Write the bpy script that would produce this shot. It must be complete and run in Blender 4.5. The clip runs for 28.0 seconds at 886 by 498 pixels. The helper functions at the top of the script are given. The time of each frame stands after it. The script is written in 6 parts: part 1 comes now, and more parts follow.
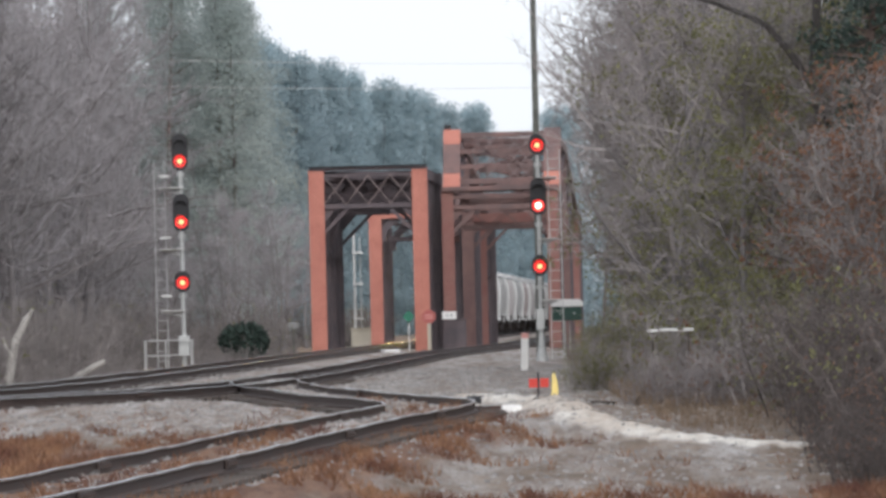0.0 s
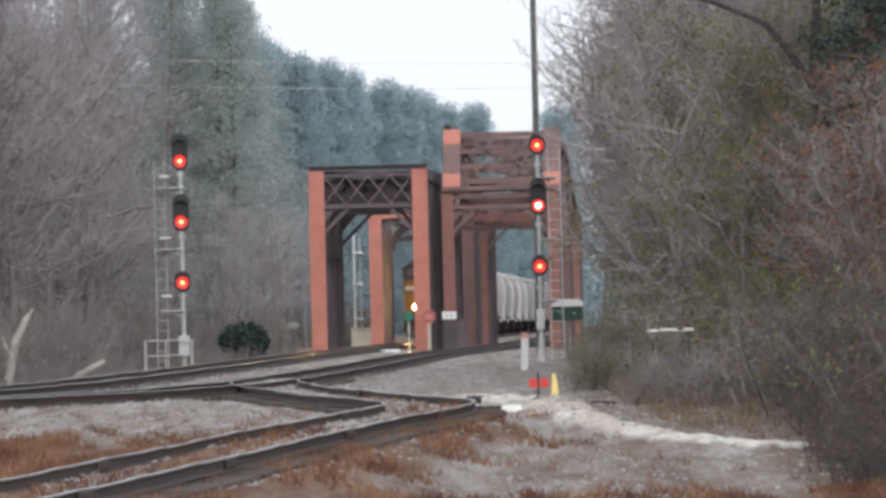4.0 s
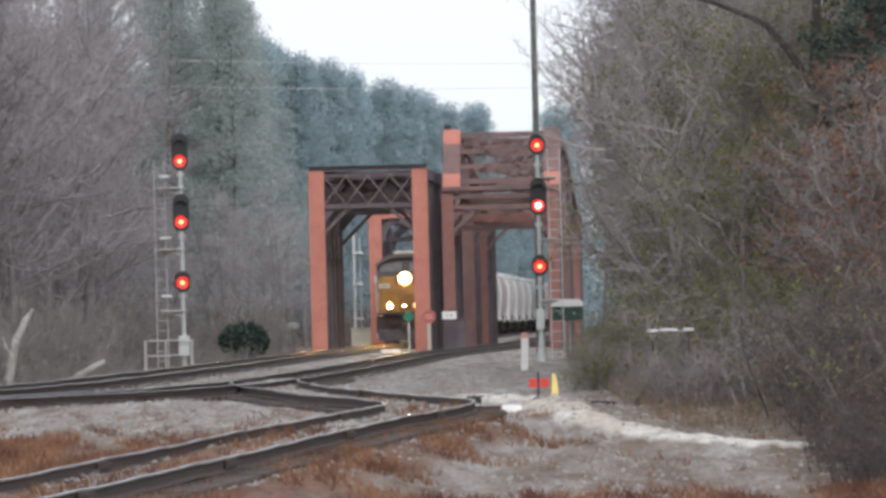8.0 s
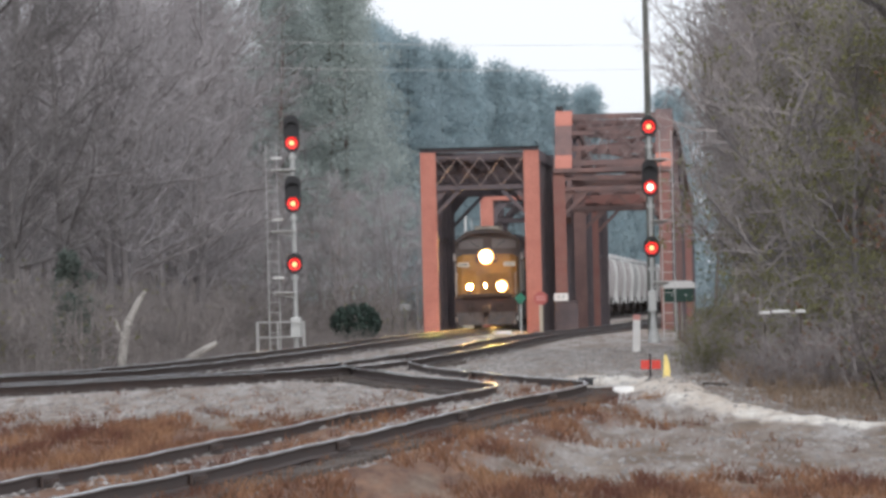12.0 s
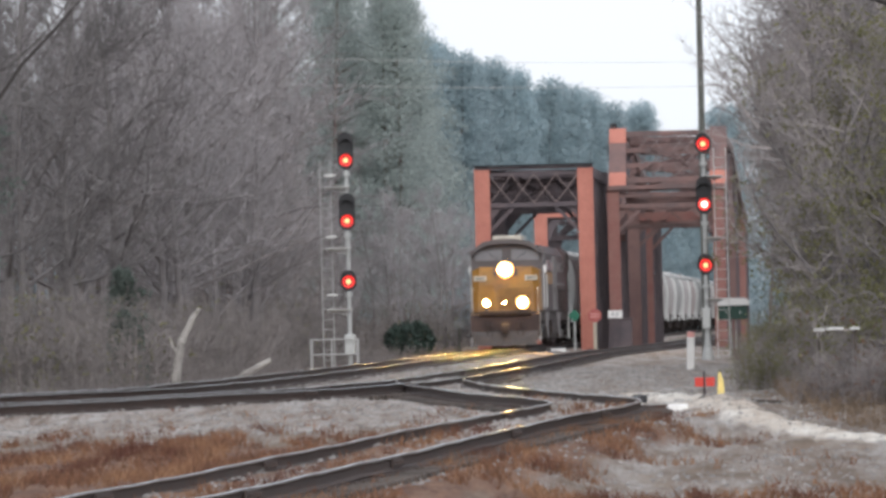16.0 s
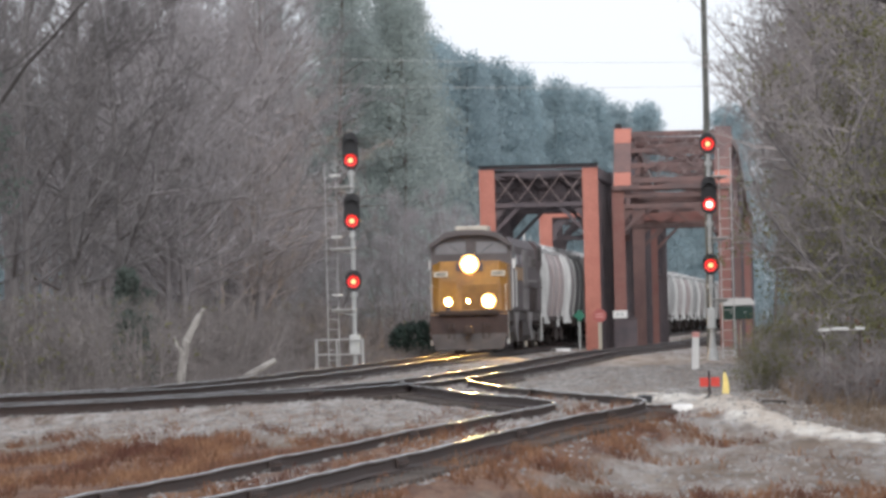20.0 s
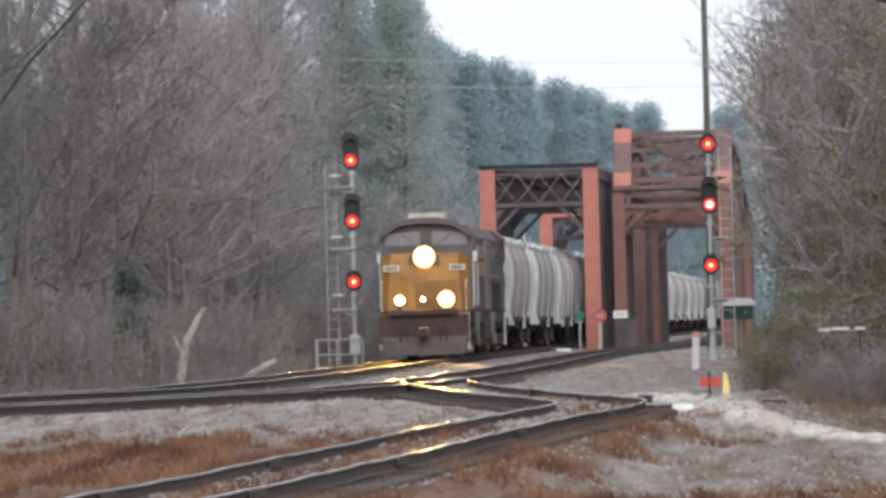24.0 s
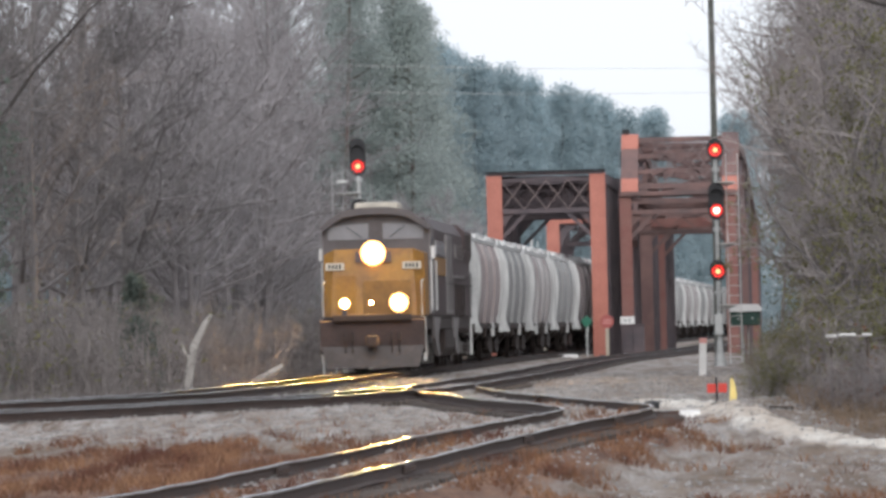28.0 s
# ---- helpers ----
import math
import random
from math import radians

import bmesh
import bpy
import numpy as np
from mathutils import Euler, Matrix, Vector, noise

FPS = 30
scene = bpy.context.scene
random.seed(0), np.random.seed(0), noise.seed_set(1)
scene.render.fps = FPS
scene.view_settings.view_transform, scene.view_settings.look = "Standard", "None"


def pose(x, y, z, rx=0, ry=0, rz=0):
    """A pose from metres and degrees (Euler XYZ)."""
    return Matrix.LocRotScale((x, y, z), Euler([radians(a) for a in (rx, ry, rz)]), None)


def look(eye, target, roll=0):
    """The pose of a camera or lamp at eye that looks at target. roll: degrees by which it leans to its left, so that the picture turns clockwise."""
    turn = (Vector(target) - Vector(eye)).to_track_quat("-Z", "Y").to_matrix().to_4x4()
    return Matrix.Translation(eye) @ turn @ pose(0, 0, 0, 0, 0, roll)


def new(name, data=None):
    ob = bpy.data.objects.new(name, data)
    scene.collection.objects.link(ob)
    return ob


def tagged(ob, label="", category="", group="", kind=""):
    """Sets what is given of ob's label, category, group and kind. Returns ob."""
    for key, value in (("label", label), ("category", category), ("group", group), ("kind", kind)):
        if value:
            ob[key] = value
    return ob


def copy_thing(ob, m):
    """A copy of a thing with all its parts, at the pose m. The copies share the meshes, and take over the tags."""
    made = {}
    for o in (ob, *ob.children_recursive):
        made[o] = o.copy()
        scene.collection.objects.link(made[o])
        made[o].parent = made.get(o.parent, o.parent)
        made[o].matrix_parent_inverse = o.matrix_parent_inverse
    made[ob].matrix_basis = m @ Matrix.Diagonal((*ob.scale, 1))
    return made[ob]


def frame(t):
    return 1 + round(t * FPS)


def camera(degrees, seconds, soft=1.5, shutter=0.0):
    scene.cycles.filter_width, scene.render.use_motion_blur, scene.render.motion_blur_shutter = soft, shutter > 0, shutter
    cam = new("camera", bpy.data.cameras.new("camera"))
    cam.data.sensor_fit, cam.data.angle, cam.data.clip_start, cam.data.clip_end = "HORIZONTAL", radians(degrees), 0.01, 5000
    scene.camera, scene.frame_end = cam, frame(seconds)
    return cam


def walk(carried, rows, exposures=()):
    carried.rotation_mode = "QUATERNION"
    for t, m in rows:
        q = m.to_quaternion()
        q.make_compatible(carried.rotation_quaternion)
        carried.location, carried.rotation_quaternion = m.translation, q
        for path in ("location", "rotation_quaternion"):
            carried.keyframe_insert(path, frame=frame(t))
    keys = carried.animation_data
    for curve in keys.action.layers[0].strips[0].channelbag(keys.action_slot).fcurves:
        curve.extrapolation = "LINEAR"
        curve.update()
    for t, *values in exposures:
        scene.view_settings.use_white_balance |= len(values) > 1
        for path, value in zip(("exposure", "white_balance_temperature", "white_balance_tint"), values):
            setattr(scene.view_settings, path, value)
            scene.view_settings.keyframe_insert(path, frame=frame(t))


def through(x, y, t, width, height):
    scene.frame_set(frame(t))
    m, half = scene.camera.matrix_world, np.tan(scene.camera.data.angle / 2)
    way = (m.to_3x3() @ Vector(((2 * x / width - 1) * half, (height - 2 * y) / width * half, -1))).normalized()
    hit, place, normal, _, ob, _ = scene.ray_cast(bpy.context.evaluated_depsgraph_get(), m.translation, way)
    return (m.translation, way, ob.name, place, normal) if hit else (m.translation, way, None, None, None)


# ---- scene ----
# The eye stands still beside the line; it only turns.
EYE = Vector((0, 0, 1.15))
cam = camera(9.0, 28.0, soft=3.3)


def aim(yaw, lift, roll=-1.4):
    """Looking yaw degrees to the left of north, lift degrees up."""
    a, b = radians(yaw), radians(lift)
    return look(EYE, EYE + Vector((-math.sin(a) * math.cos(b), math.cos(a) * math.cos(b), math.sin(b))), roll)


TURNS = [  # seconds, degrees left, degrees up
    (0.0, 0.0, 0.719), (10.2, 0.0, 0.719), (10.5, 0.036, 0.706), (10.75, 0.124, 0.675), (11.0, 0.258, 0.649),
    (11.25, 0.418, 0.617), (11.5, 0.63, 0.579), (11.75, 0.873, 0.562), (12.0, 1.142, 0.56), (12.25, 1.503, 0.583), (12.5, 1.884, 0.62),
    (13.0, 2.02, 0.69), (13.7, 1.87, 0.74), (14.5, 1.75, 0.752), (15.0, 1.688, 0.749), (15.5, 1.676, 0.749), (16.0, 1.687, 0.749),
    (17.0, 1.71, 0.75), (18.0, 1.724, 0.751), (19.0, 1.734, 0.751), (20.0, 1.737, 0.751), (25.1, 1.74, 0.751),
    (25.5, 1.73, 0.768), (26.0, 1.732, 0.763), (26.5, 1.735, 0.763), (27.0, 1.755, 0.774), (27.5, 1.772, 0.829), (28.0, 1.81, 0.814)]
walk(cam, [(t, aim(y, l)) for t, y, l in TURNS])

# ---- world and light: a bright overcast winter day ----
world = bpy.data.worlds.new("world")
scene.world = world
world.use_nodes = True
wn = world.node_tree.nodes
wl = world.node_tree.links
sky = wn.new("ShaderNodeTexSky")
sky.sky_type, sky.sun_disc = "NISHITA", False
sky.sun_elevation, sky.sun_rotation = radians(30), radians(191)
sky.air_density, sky.dust_density = 1.0, 1.5
soften = wn.new("ShaderNodeHueSaturation")
soften.inputs["Saturation"].default_value = 0.35
wl.new(sky.outputs[0], soften.inputs["Color"])
wl.new(soften.outputs[0], wn["Background"].inputs["Color"])
wn["Background"].inputs["Strength"].default_value = 0.04
# the cloud deck: an even, faintly cool white dome
cloud = wn.new("ShaderNodeBackground")
cloud.inputs["Color"].default_value, cloud.inputs["Strength"].default_value = (0.885, 0.935, 1.05, 1), 0.70
both = wn.new("ShaderNodeAddShader")
wl.new(wn["Background"].outputs[0], both.inputs[0]), wl.new(cloud.outputs[0], both.inputs[1])
wl.new(both.outputs[0], wn["World Output"].inputs["Surface"])
sun_data = bpy.data.lights.new("sun", "SUN")
sun_data.energy, sun_data.angle, sun_data.color = 1.8, radians(40), (1.0, 0.985, 0.99)
sun = new("sun", sun_data)
sun.matrix_world = look((30, -70, 90), (0, 80, 0))
scene.view_settings.exposure = 0.2


# ---- materials ----
def mat(name, color, rough=0.8, metal=0.0, vary=0.25, scale=3.0, fine=40.0, bump=0.2, second=None, each=0.0, island=0.0):
    """A worn surface: two scales of noise between darker and lighter (or a second colour), fine relief."""
    m = bpy.data.materials.new(name)
    m.use_nodes = True
    n, l = m.node_tree.nodes, m.node_tree.links
    b = n["Principled BSDF"]
    b.inputs["Metallic"].default_value = metal
    co = n.new("ShaderNodeTexCoord")
    n1, n2 = n.new("ShaderNodeTexNoise"), n.new("ShaderNodeTexNoise")
    n1.inputs["Scale"].default_value, n1.inputs["Detail"].default_value = scale, 5
    n2.inputs["Scale"].default_value, n2.inputs["Detail"].default_value = fine, 3
    l.new(co.outputs["Object"], n1.inputs["Vector"]), l.new(co.outputs["Object"], n2.inputs["Vector"])
    ramp = n.new("ShaderNodeValToRGB")
    ramp.color_ramp.elements[0].position, ramp.color_ramp.elements[1].position = 0.36, 0.64
    dark = second if second else tuple(c * (1 - vary) for c in color)
    ramp.color_ramp.elements[0].color, ramp.color_ramp.elements[1].color = (*dark, 1), (*color, 1)
    l.new(n1.outputs["Fac"], ramp.inputs["Fac"])
    mix = n.new("ShaderNodeMix")
    mix.data_type, mix.blend_type = "RGBA", "MULTIPLY"
    mix.inputs["Factor"].default_value = vary
    l.new(ramp.outputs["Color"], mix.inputs["A"])
    g = n.new("ShaderNodeValToRGB")
    g.color_ramp.elements[0].position, g.color_ramp.elements[1].position = 0.3, 0.7
    g.color_ramp.elements[0].color = (0.35, 0.35, 0.35, 1)
    l.new(n2.outputs["Fac"], g.inputs["Fac"])
    l.new(g.outputs["Color"], mix.inputs["B"])
    out = mix.outputs["Result"]
    for amount, node, sock in ((each, "ShaderNodeObjectInfo", "Random"), (island, "ShaderNodeNewGeometry", "Random Per Island")):
        if amount:
            src = n.new(node)
            mr = n.new("ShaderNodeMapRange")
            mr.inputs["To Min"].default_value, mr.inputs["To Max"].default_value = 1 - amount, 1 + amount
            hs = n.new("ShaderNodeHueSaturation")
            l.new(src.outputs[sock], mr.inputs["Value"])
            l.new(mr.outputs["Result"], hs.inputs["Value"])
            l.new(out, hs.inputs["Color"])
            out = hs.outputs["Color"]
    l.new(out, b.inputs["Base Color"])
    r = n.new("ShaderNodeMapRange")
    r.inputs["To Min"].default_value, r.inputs["To Max"].default_value = max(0.05, rough - 0.12), min(1, rough + 0.1)
    l.new(n1.outputs["Fac"], r.inputs["Value"])
    l.new(r.outputs["Result"], b.inputs["Roughness"])
    if bump:
        bp = n.new("ShaderNodeBump")
        bp.inputs["Strength"].default_value, bp.inputs["Distance"].default_value = bump, 0.02
        l.new(n2.outputs["Fac"], bp.inputs["Height"])
        l.new(bp.outputs["Normal"], b.inputs["Normal"])
    return m


def leafy(name, color, each=0.2, island=0.35, through=0.45, second=None):
    """Leaves or needles: light comes partly through them."""
    m = mat(name, color, 0.85, 0, 0.25, 1.1, 5, 0, each=each, island=island, second=second)
    n, l = m.node_tree.nodes, m.node_tree.links
    b = n["Principled BSDF"]
    tr, mx = n.new("ShaderNodeBsdfTranslucent"), n.new("ShaderNodeMixShader")
    mx.inputs[0].default_value = through
    l.new(b.inputs["Base Color"].links[0].from_socket, tr.inputs["Color"])
    l.new(b.outputs[0], mx.inputs[1]), l.new(tr.outputs[0], mx.inputs[2])
    l.new(mx.outputs[0], n["Material Output"].inputs["Surface"])
    return m


def glow(name, color, strength):
    m = bpy.data.materials.new(name)
    m.use_nodes = True
    b = m.node_tree.nodes["Principled BSDF"]
    b.inputs["Base Color"].default_value = (0.05, 0.02, 0.02, 1)
    b.inputs["Emission Color"].default_value = (*color, 1)
    b.inputs["Emission Strength"].default_value = strength
    return m


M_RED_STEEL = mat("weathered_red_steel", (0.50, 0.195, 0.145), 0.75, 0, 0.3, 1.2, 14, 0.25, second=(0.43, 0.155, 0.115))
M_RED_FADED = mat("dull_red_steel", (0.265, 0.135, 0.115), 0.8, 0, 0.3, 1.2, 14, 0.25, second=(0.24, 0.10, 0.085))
# rusted steels, lifted and greyed in colour for the haze before the bridges
M_RUST_STEEL = mat("hazed_rusted_steel", (0.135, 0.105, 0.11), 0.85, 0, 0.35, 1.5, 18, 0.3, second=(0.095, 0.08, 0.088))
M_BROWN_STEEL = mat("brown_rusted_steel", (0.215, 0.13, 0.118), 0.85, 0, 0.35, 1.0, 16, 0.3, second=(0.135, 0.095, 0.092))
M_RAIL = mat("rusty_rail", (0.066, 0.044, 0.037), 0.7, 0.0, 0.3, 2.0, 30, 0.2)
M_RAIL_HEAD = mat("worn_rail_head", (0.48, 0.47, 0.46), 0.12, 1.0, 0.15, 2.5, 25, 0)
M_RAIL_DULL = mat("dull_rail_head", (0.44, 0.42, 0.40), 0.11, 1.0, 0.2, 2.5, 25, 0)
M_TIE = mat("weathered_tie", (0.085, 0.068, 0.058), 0.9, 0, 0.4, 2.0, 12, 0.4, each=0.35)
M_CONCRETE = mat("pale_concrete", (0.52, 0.47, 0.38), 0.9, 0, 0.25, 0.6, 12, 0.2)
M_GALV = mat("galvanised_steel", (0.50, 0.51, 0.50), 0.5, 0.35, 0.2, 3, 20, 0.1)
M_LADDER = mat("dull_ladder_metal", (0.46, 0.46, 0.45), 0.6, 0.2, 0.15, 3, 20, 0.1)
M_ALU = mat("pale_ladder_metal", (0.62, 0.62, 0.60), 0.5, 0.2, 0.15, 3, 20, 0.1)
M_BLACK = mat("matt_black_paint", (0.014, 0.014, 0.017), 0.6, 0, 0.3, 4, 30, 0.1)
M_GREYPLATE = mat("dull_grey_plate", (0.27, 0.27, 0.265), 0.6, 0.1, 0.15, 3, 20, 0.1)
M_POLE = mat("treated_pole_wood", (0.135, 0.14, 0.125), 0.9, 0, 0.3, 2, 20, 0.4)
M_WHITE = mat("weathered_white_paint", (0.74, 0.73, 0.71), 0.7, 0, 0.12, 2, 20, 0.1)
M_PINK = mat("faded_red_paint", (0.62, 0.30, 0.27), 0.7, 0, 0.15, 3, 20, 0.1)
M_SIGNRED = mat("red_sign_enamel", (0.55, 0.035, 0.02), 0.45, 0, 0.12, 3, 20, 0.05)
M_SIGNPINK = mat("faded_sign_red", (0.40, 0.10, 0.09), 0.6, 0, 0.15, 3, 20, 0.05)
M_YELLOW = mat("pale_yellow_enamel", (0.85, 0.66, 0.22), 0.5, 0, 0.15, 4, 20, 0.05)
M_GREEN = mat("sign_green", (0.012, 0.15, 0.09), 0.5, 0, 0.15, 3, 20, 0.05)
M_DKGREEN = mat("dark_green_paint", (0.018, 0.06, 0.045), 0.6, 0, 0.2, 2, 20, 0.1)
M_LAMP = glow("red_signal_glow", (1.0, 0.025, 0.02), 1.5)
M_LAMP_DIM = glow("red_signal_gap", (1.0, 0.02, 0.012), 0.1)
M_LAMP_CORE = glow("red_signal_core", (1.0, 0.42, 0.17), 2.2)
M_LAMP_WHITE = glow("strong_signal_core", (1.0, 0.66, 0.52), 2.6)
M_BARK = mat("grey_bark", (0.18, 0.166, 0.163), 0.95, 0, 0.35, 2.0, 14, 0.4, each=0.25)
M_TWIG = mat("grey_twigs", (0.195, 0.181, 0.179), 0.95, 0, 0.25, 0.7, 9, 0, each=0.22, island=0.2)
# twigs and bark of the deeper trees, paled in colour to imitate haze
M_HAZED_TWIG = mat("hazed_grey_twigs", (0.335, 0.312, 0.318), 0.95, 0, 0.25, 0.7, 9, 0, each=0.18, island=0.15)
M_HAZED_BARK = mat("hazed_grey_bark", (0.25, 0.23, 0.23), 0.95, 0, 0.3, 2.0, 14, 0.4, each=0.2)
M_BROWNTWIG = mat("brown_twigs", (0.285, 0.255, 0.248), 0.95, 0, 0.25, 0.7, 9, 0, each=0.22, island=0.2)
M_BRUSH = mat("dull_brushwood", (0.235, 0.21, 0.20), 0.95, 0, 0.25, 0.7, 9, 0, each=0.3, island=0.3)
M_DARKBRUSH = mat("dark_brown_brushwood", (0.115, 0.095, 0.088), 0.95, 0, 0.3, 0.7, 9, 0, each=0.3, island=0.5)
M_PALEBARK = mat("bleached_wood", (0.43, 0.405, 0.375), 0.9, 0, 0.25, 2, 16, 0.3)
M_PINEBARK = mat("pine_bark", (0.14, 0.10, 0.085), 0.95, 0, 0.3, 2, 14, 0.4)
# distance haze is put into the needle colours: lightened, the far ones also blued
M_HAZED_NEEDLE = leafy("hazed_pine_needles", (0.45, 0.51, 0.485), 0.15, 0.08, 0.5)
M_HAZED_FARNEEDLE = leafy("far_hazed_needles", (0.46, 0.575, 0.61), 0.1, 0.06, 0.5)
M_LEAF = leafy("olive_leaves", (0.235, 0.23, 0.105), 0.25, 0.25)
M_RUSTLEAF = leafy("rust_leaves", (0.23, 0.12, 0.075), 0.2, 0.3)
M_CEDAR = leafy("cedar_foliage", (0.155, 0.19, 0.165), 0.2, 0.15)
M_BUSH = mat("dark_evergreen_leaves", (0.030, 0.055, 0.042), 0.7, 0, 0.3, 1.5, 8, 0, island=0.4)
M_DRYGRASS = leafy("dry_orange_grass", (0.27, 0.145, 0.08), 0, 0.45, 0.3, (0.105, 0.042, 0.027))
for node in M_DRYGRASS.node_tree.nodes:
    if node.bl_idname == "ShaderNodeTexNoise" and node.inputs["Scale"].default_value < 2:
        drawn = M_DRYGRASS.node_tree.nodes.new("ShaderNodeMapping")
        drawn.inputs["Scale"].default_value = (1.4, 0.14, 1.4)
        M_DRYGRASS.node_tree.links.new(node.inputs["Vector"].links[0].from_socket, drawn.inputs["Vector"])
        M_DRYGRASS.node_tree.links.new(drawn.outputs[0], node.inputs["Vector"])
        break
M_STONE = mat("ballast_stone", (0.31, 0.29, 0.275), 0.9, 0, 0.3, 5, 40, 0.2, island=0.35)


# ---- mesh tools ----
def part(name, bm, material, parent=None, label="", smooth=False):
    """Links a bmesh as one mesh object, under a thing or a part."""
    me = bpy.data.meshes.new(name)
    bm.to_mesh(me)
    bm.free()
    me.materials.append(material)
    if smooth:
        me.polygons.foreach_set("use_smooth", [True] * len(me.polygons))
    ob = new(name, me)
    ob.parent = parent
    if label:
        tagged(ob, label)
    return ob


def mesh_part(name, verts, faces, material, parent=None, label=""):
    me = bpy.data.meshes.new(name)
    me.from_pydata(verts, [], faces)
    me.materials.append(material)
    ob = new(name, me)
    ob.parent = parent
    if label:
        tagged(ob, label)
    return ob


def thing(name, label, category, group="", kind="", at=None):
    ob = tagged(new(name), label, category, group, kind)
    if at is not None:
        ob.matrix_world = at
    return ob


def box(bm, x0, x1, y0, y1, z0, z1, bevel=0.0):
    r = bmesh.ops.create_cube(bm, size=1.0)
    vs = r["verts"]
    for v in vs:
        v.co = Vector(((x0 + x1) / 2 + v.co.x * (x1 - x0), (y0 + y1) / 2 + v.co.y * (y1 - y0), (z0 + z1) / 2 + v.co.z * (z1 - z0)))
    if bevel:
        es = list({e for v in vs for e in v.link_edges})
        bmesh.ops.bevel(bm, geom=es, offset=bevel, segments=2, affect="EDGES", profile=0.5)
    return bm


def boxm(x0, x1, y0, y1, z0, z1, bevel=0.0):
    return box(bmesh.new(), x0, x1, y0, y1, z0, z1, bevel)


def beam(bm, p, q, w, h, up=(0, 0, 1)):
    """A bar of section w (sideways) by h from p to q."""
    p, q = Vector(p), Vector(q)
    d = (q - p).normalized()
    side = d.cross(Vector(up))
    side = side.normalized() if side.length > 1e-4 else Vector((1, 0, 0))
    u = side.cross(d)
    c = []
    for e in (p, q):
        for a, b in ((-1, -1), (1, -1), (1, 1), (-1, 1)):
            c.append(bm.verts.new(e + side * (a * w / 2) + u * (b * h / 2)))
    for f in ((0, 1, 2, 3), (7, 6, 5, 4), (0, 4, 5, 1), (1, 5, 6, 2), (2, 6, 7, 3), (3, 7, 4, 0)):
        bm.faces.new([c[i] for i in f])
    return bm


def laced(bm, p, q, w, h, t=0.09, step=0.6, up=(0, 0, 1)):
    """A built-up member: four angles with lacing bars between them."""
    p, q = Vector(p), Vector(q)
    d = (q - p).normalized()
    side = d.cross(Vector(up))
    side = side.normalized() if side.length > 1e-4 else Vector((1, 0, 0))
    u = side.cross(d)
    for a in (-1, 1):
        o = side * (a * (w - t) / 2)
        beam(bm, p + o, q + o, t, h, up)
    n = max(2, int((q - p).length / step))
    for i in range(n):
        s = 1 if i % 2 else -1
        for b in (-1, 1):
            o = u * (b * (h / 2 - 0.02))
            beam(bm, p + (q - p) * (i / n) + side * (s * w / 2.6) + o, p + (q - p) * ((i + 1) / n) - side * (s * w / 2.6) + o, 0.07, 0.02, up)
    return bm


def tube(bm, pts, radii, n=8, cap=True):
    rings = []
    pts = [Vector(p) for p in pts]
    for i, p in enumerate(pts):
        d = (pts[min(i + 1, len(pts) - 1)] - pts[max(i - 1, 0)]).normalized()
        a = d.cross(Vector((0, 0, 1)))
        a = a.normalized() if a.length > 1e-3 else Vector((1, 0, 0))
        b = d.cross(a)
        r = radii[i] if hasattr(radii, "__len__") else radii
        rings.append([bm.verts.new(p + (a * math.cos(2 * math.pi * k / n) + b * math.sin(2 * math.pi * k / n)) * r) for k in range(n)])
    for r0, r1 in zip(rings, rings[1:]):
        for k in range(n):
            bm.faces.new((r0[k], r0[(k + 1) % n], r1[(k + 1) % n], r1[k]))
    if cap:
        bm.faces.new(list(reversed(rings[0])))
        bm.faces.new(rings[-1])
    return bm


def tubem(pts, radii, n=8):
    return tube(bmesh.new(), pts, radii, n)


def prism(bm, outline, y0, y1):
    """An outline of (x, z) pushed along y."""
    a = [bm.verts.new((x, y0, z)) for x, z in outline]
    b = [bm.verts.new((x, y1, z)) for x, z in outline]
    n = len(a)
    bm.faces.new(a), bm.faces.new(list(reversed(b)))
    for i in range(n):
        bm.faces.new((a[i], b[i], b[(i + 1) % n], a[(i + 1) % n]))
    bmesh.ops.recalc_face_normals(bm, faces=bm.faces)
    return bm


def prismx(bm, outline, x0, x1):
    """An outline of (y, z) pushed along x."""
    a = [bm.verts.new((x0, y, z)) for y, z in outline]
    b = [bm.verts.new((x1, y, z)) for y, z in outline]
    n = len(a)
    bm.faces.new(a), bm.faces.new(list(reversed(b)))
    for i in range(n):
        bm.faces.new((a[i], b[i], b[(i + 1) % n], a[(i + 1) % n]))
    bmesh.ops.recalc_face_normals(bm, faces=bm.faces)
    return bm


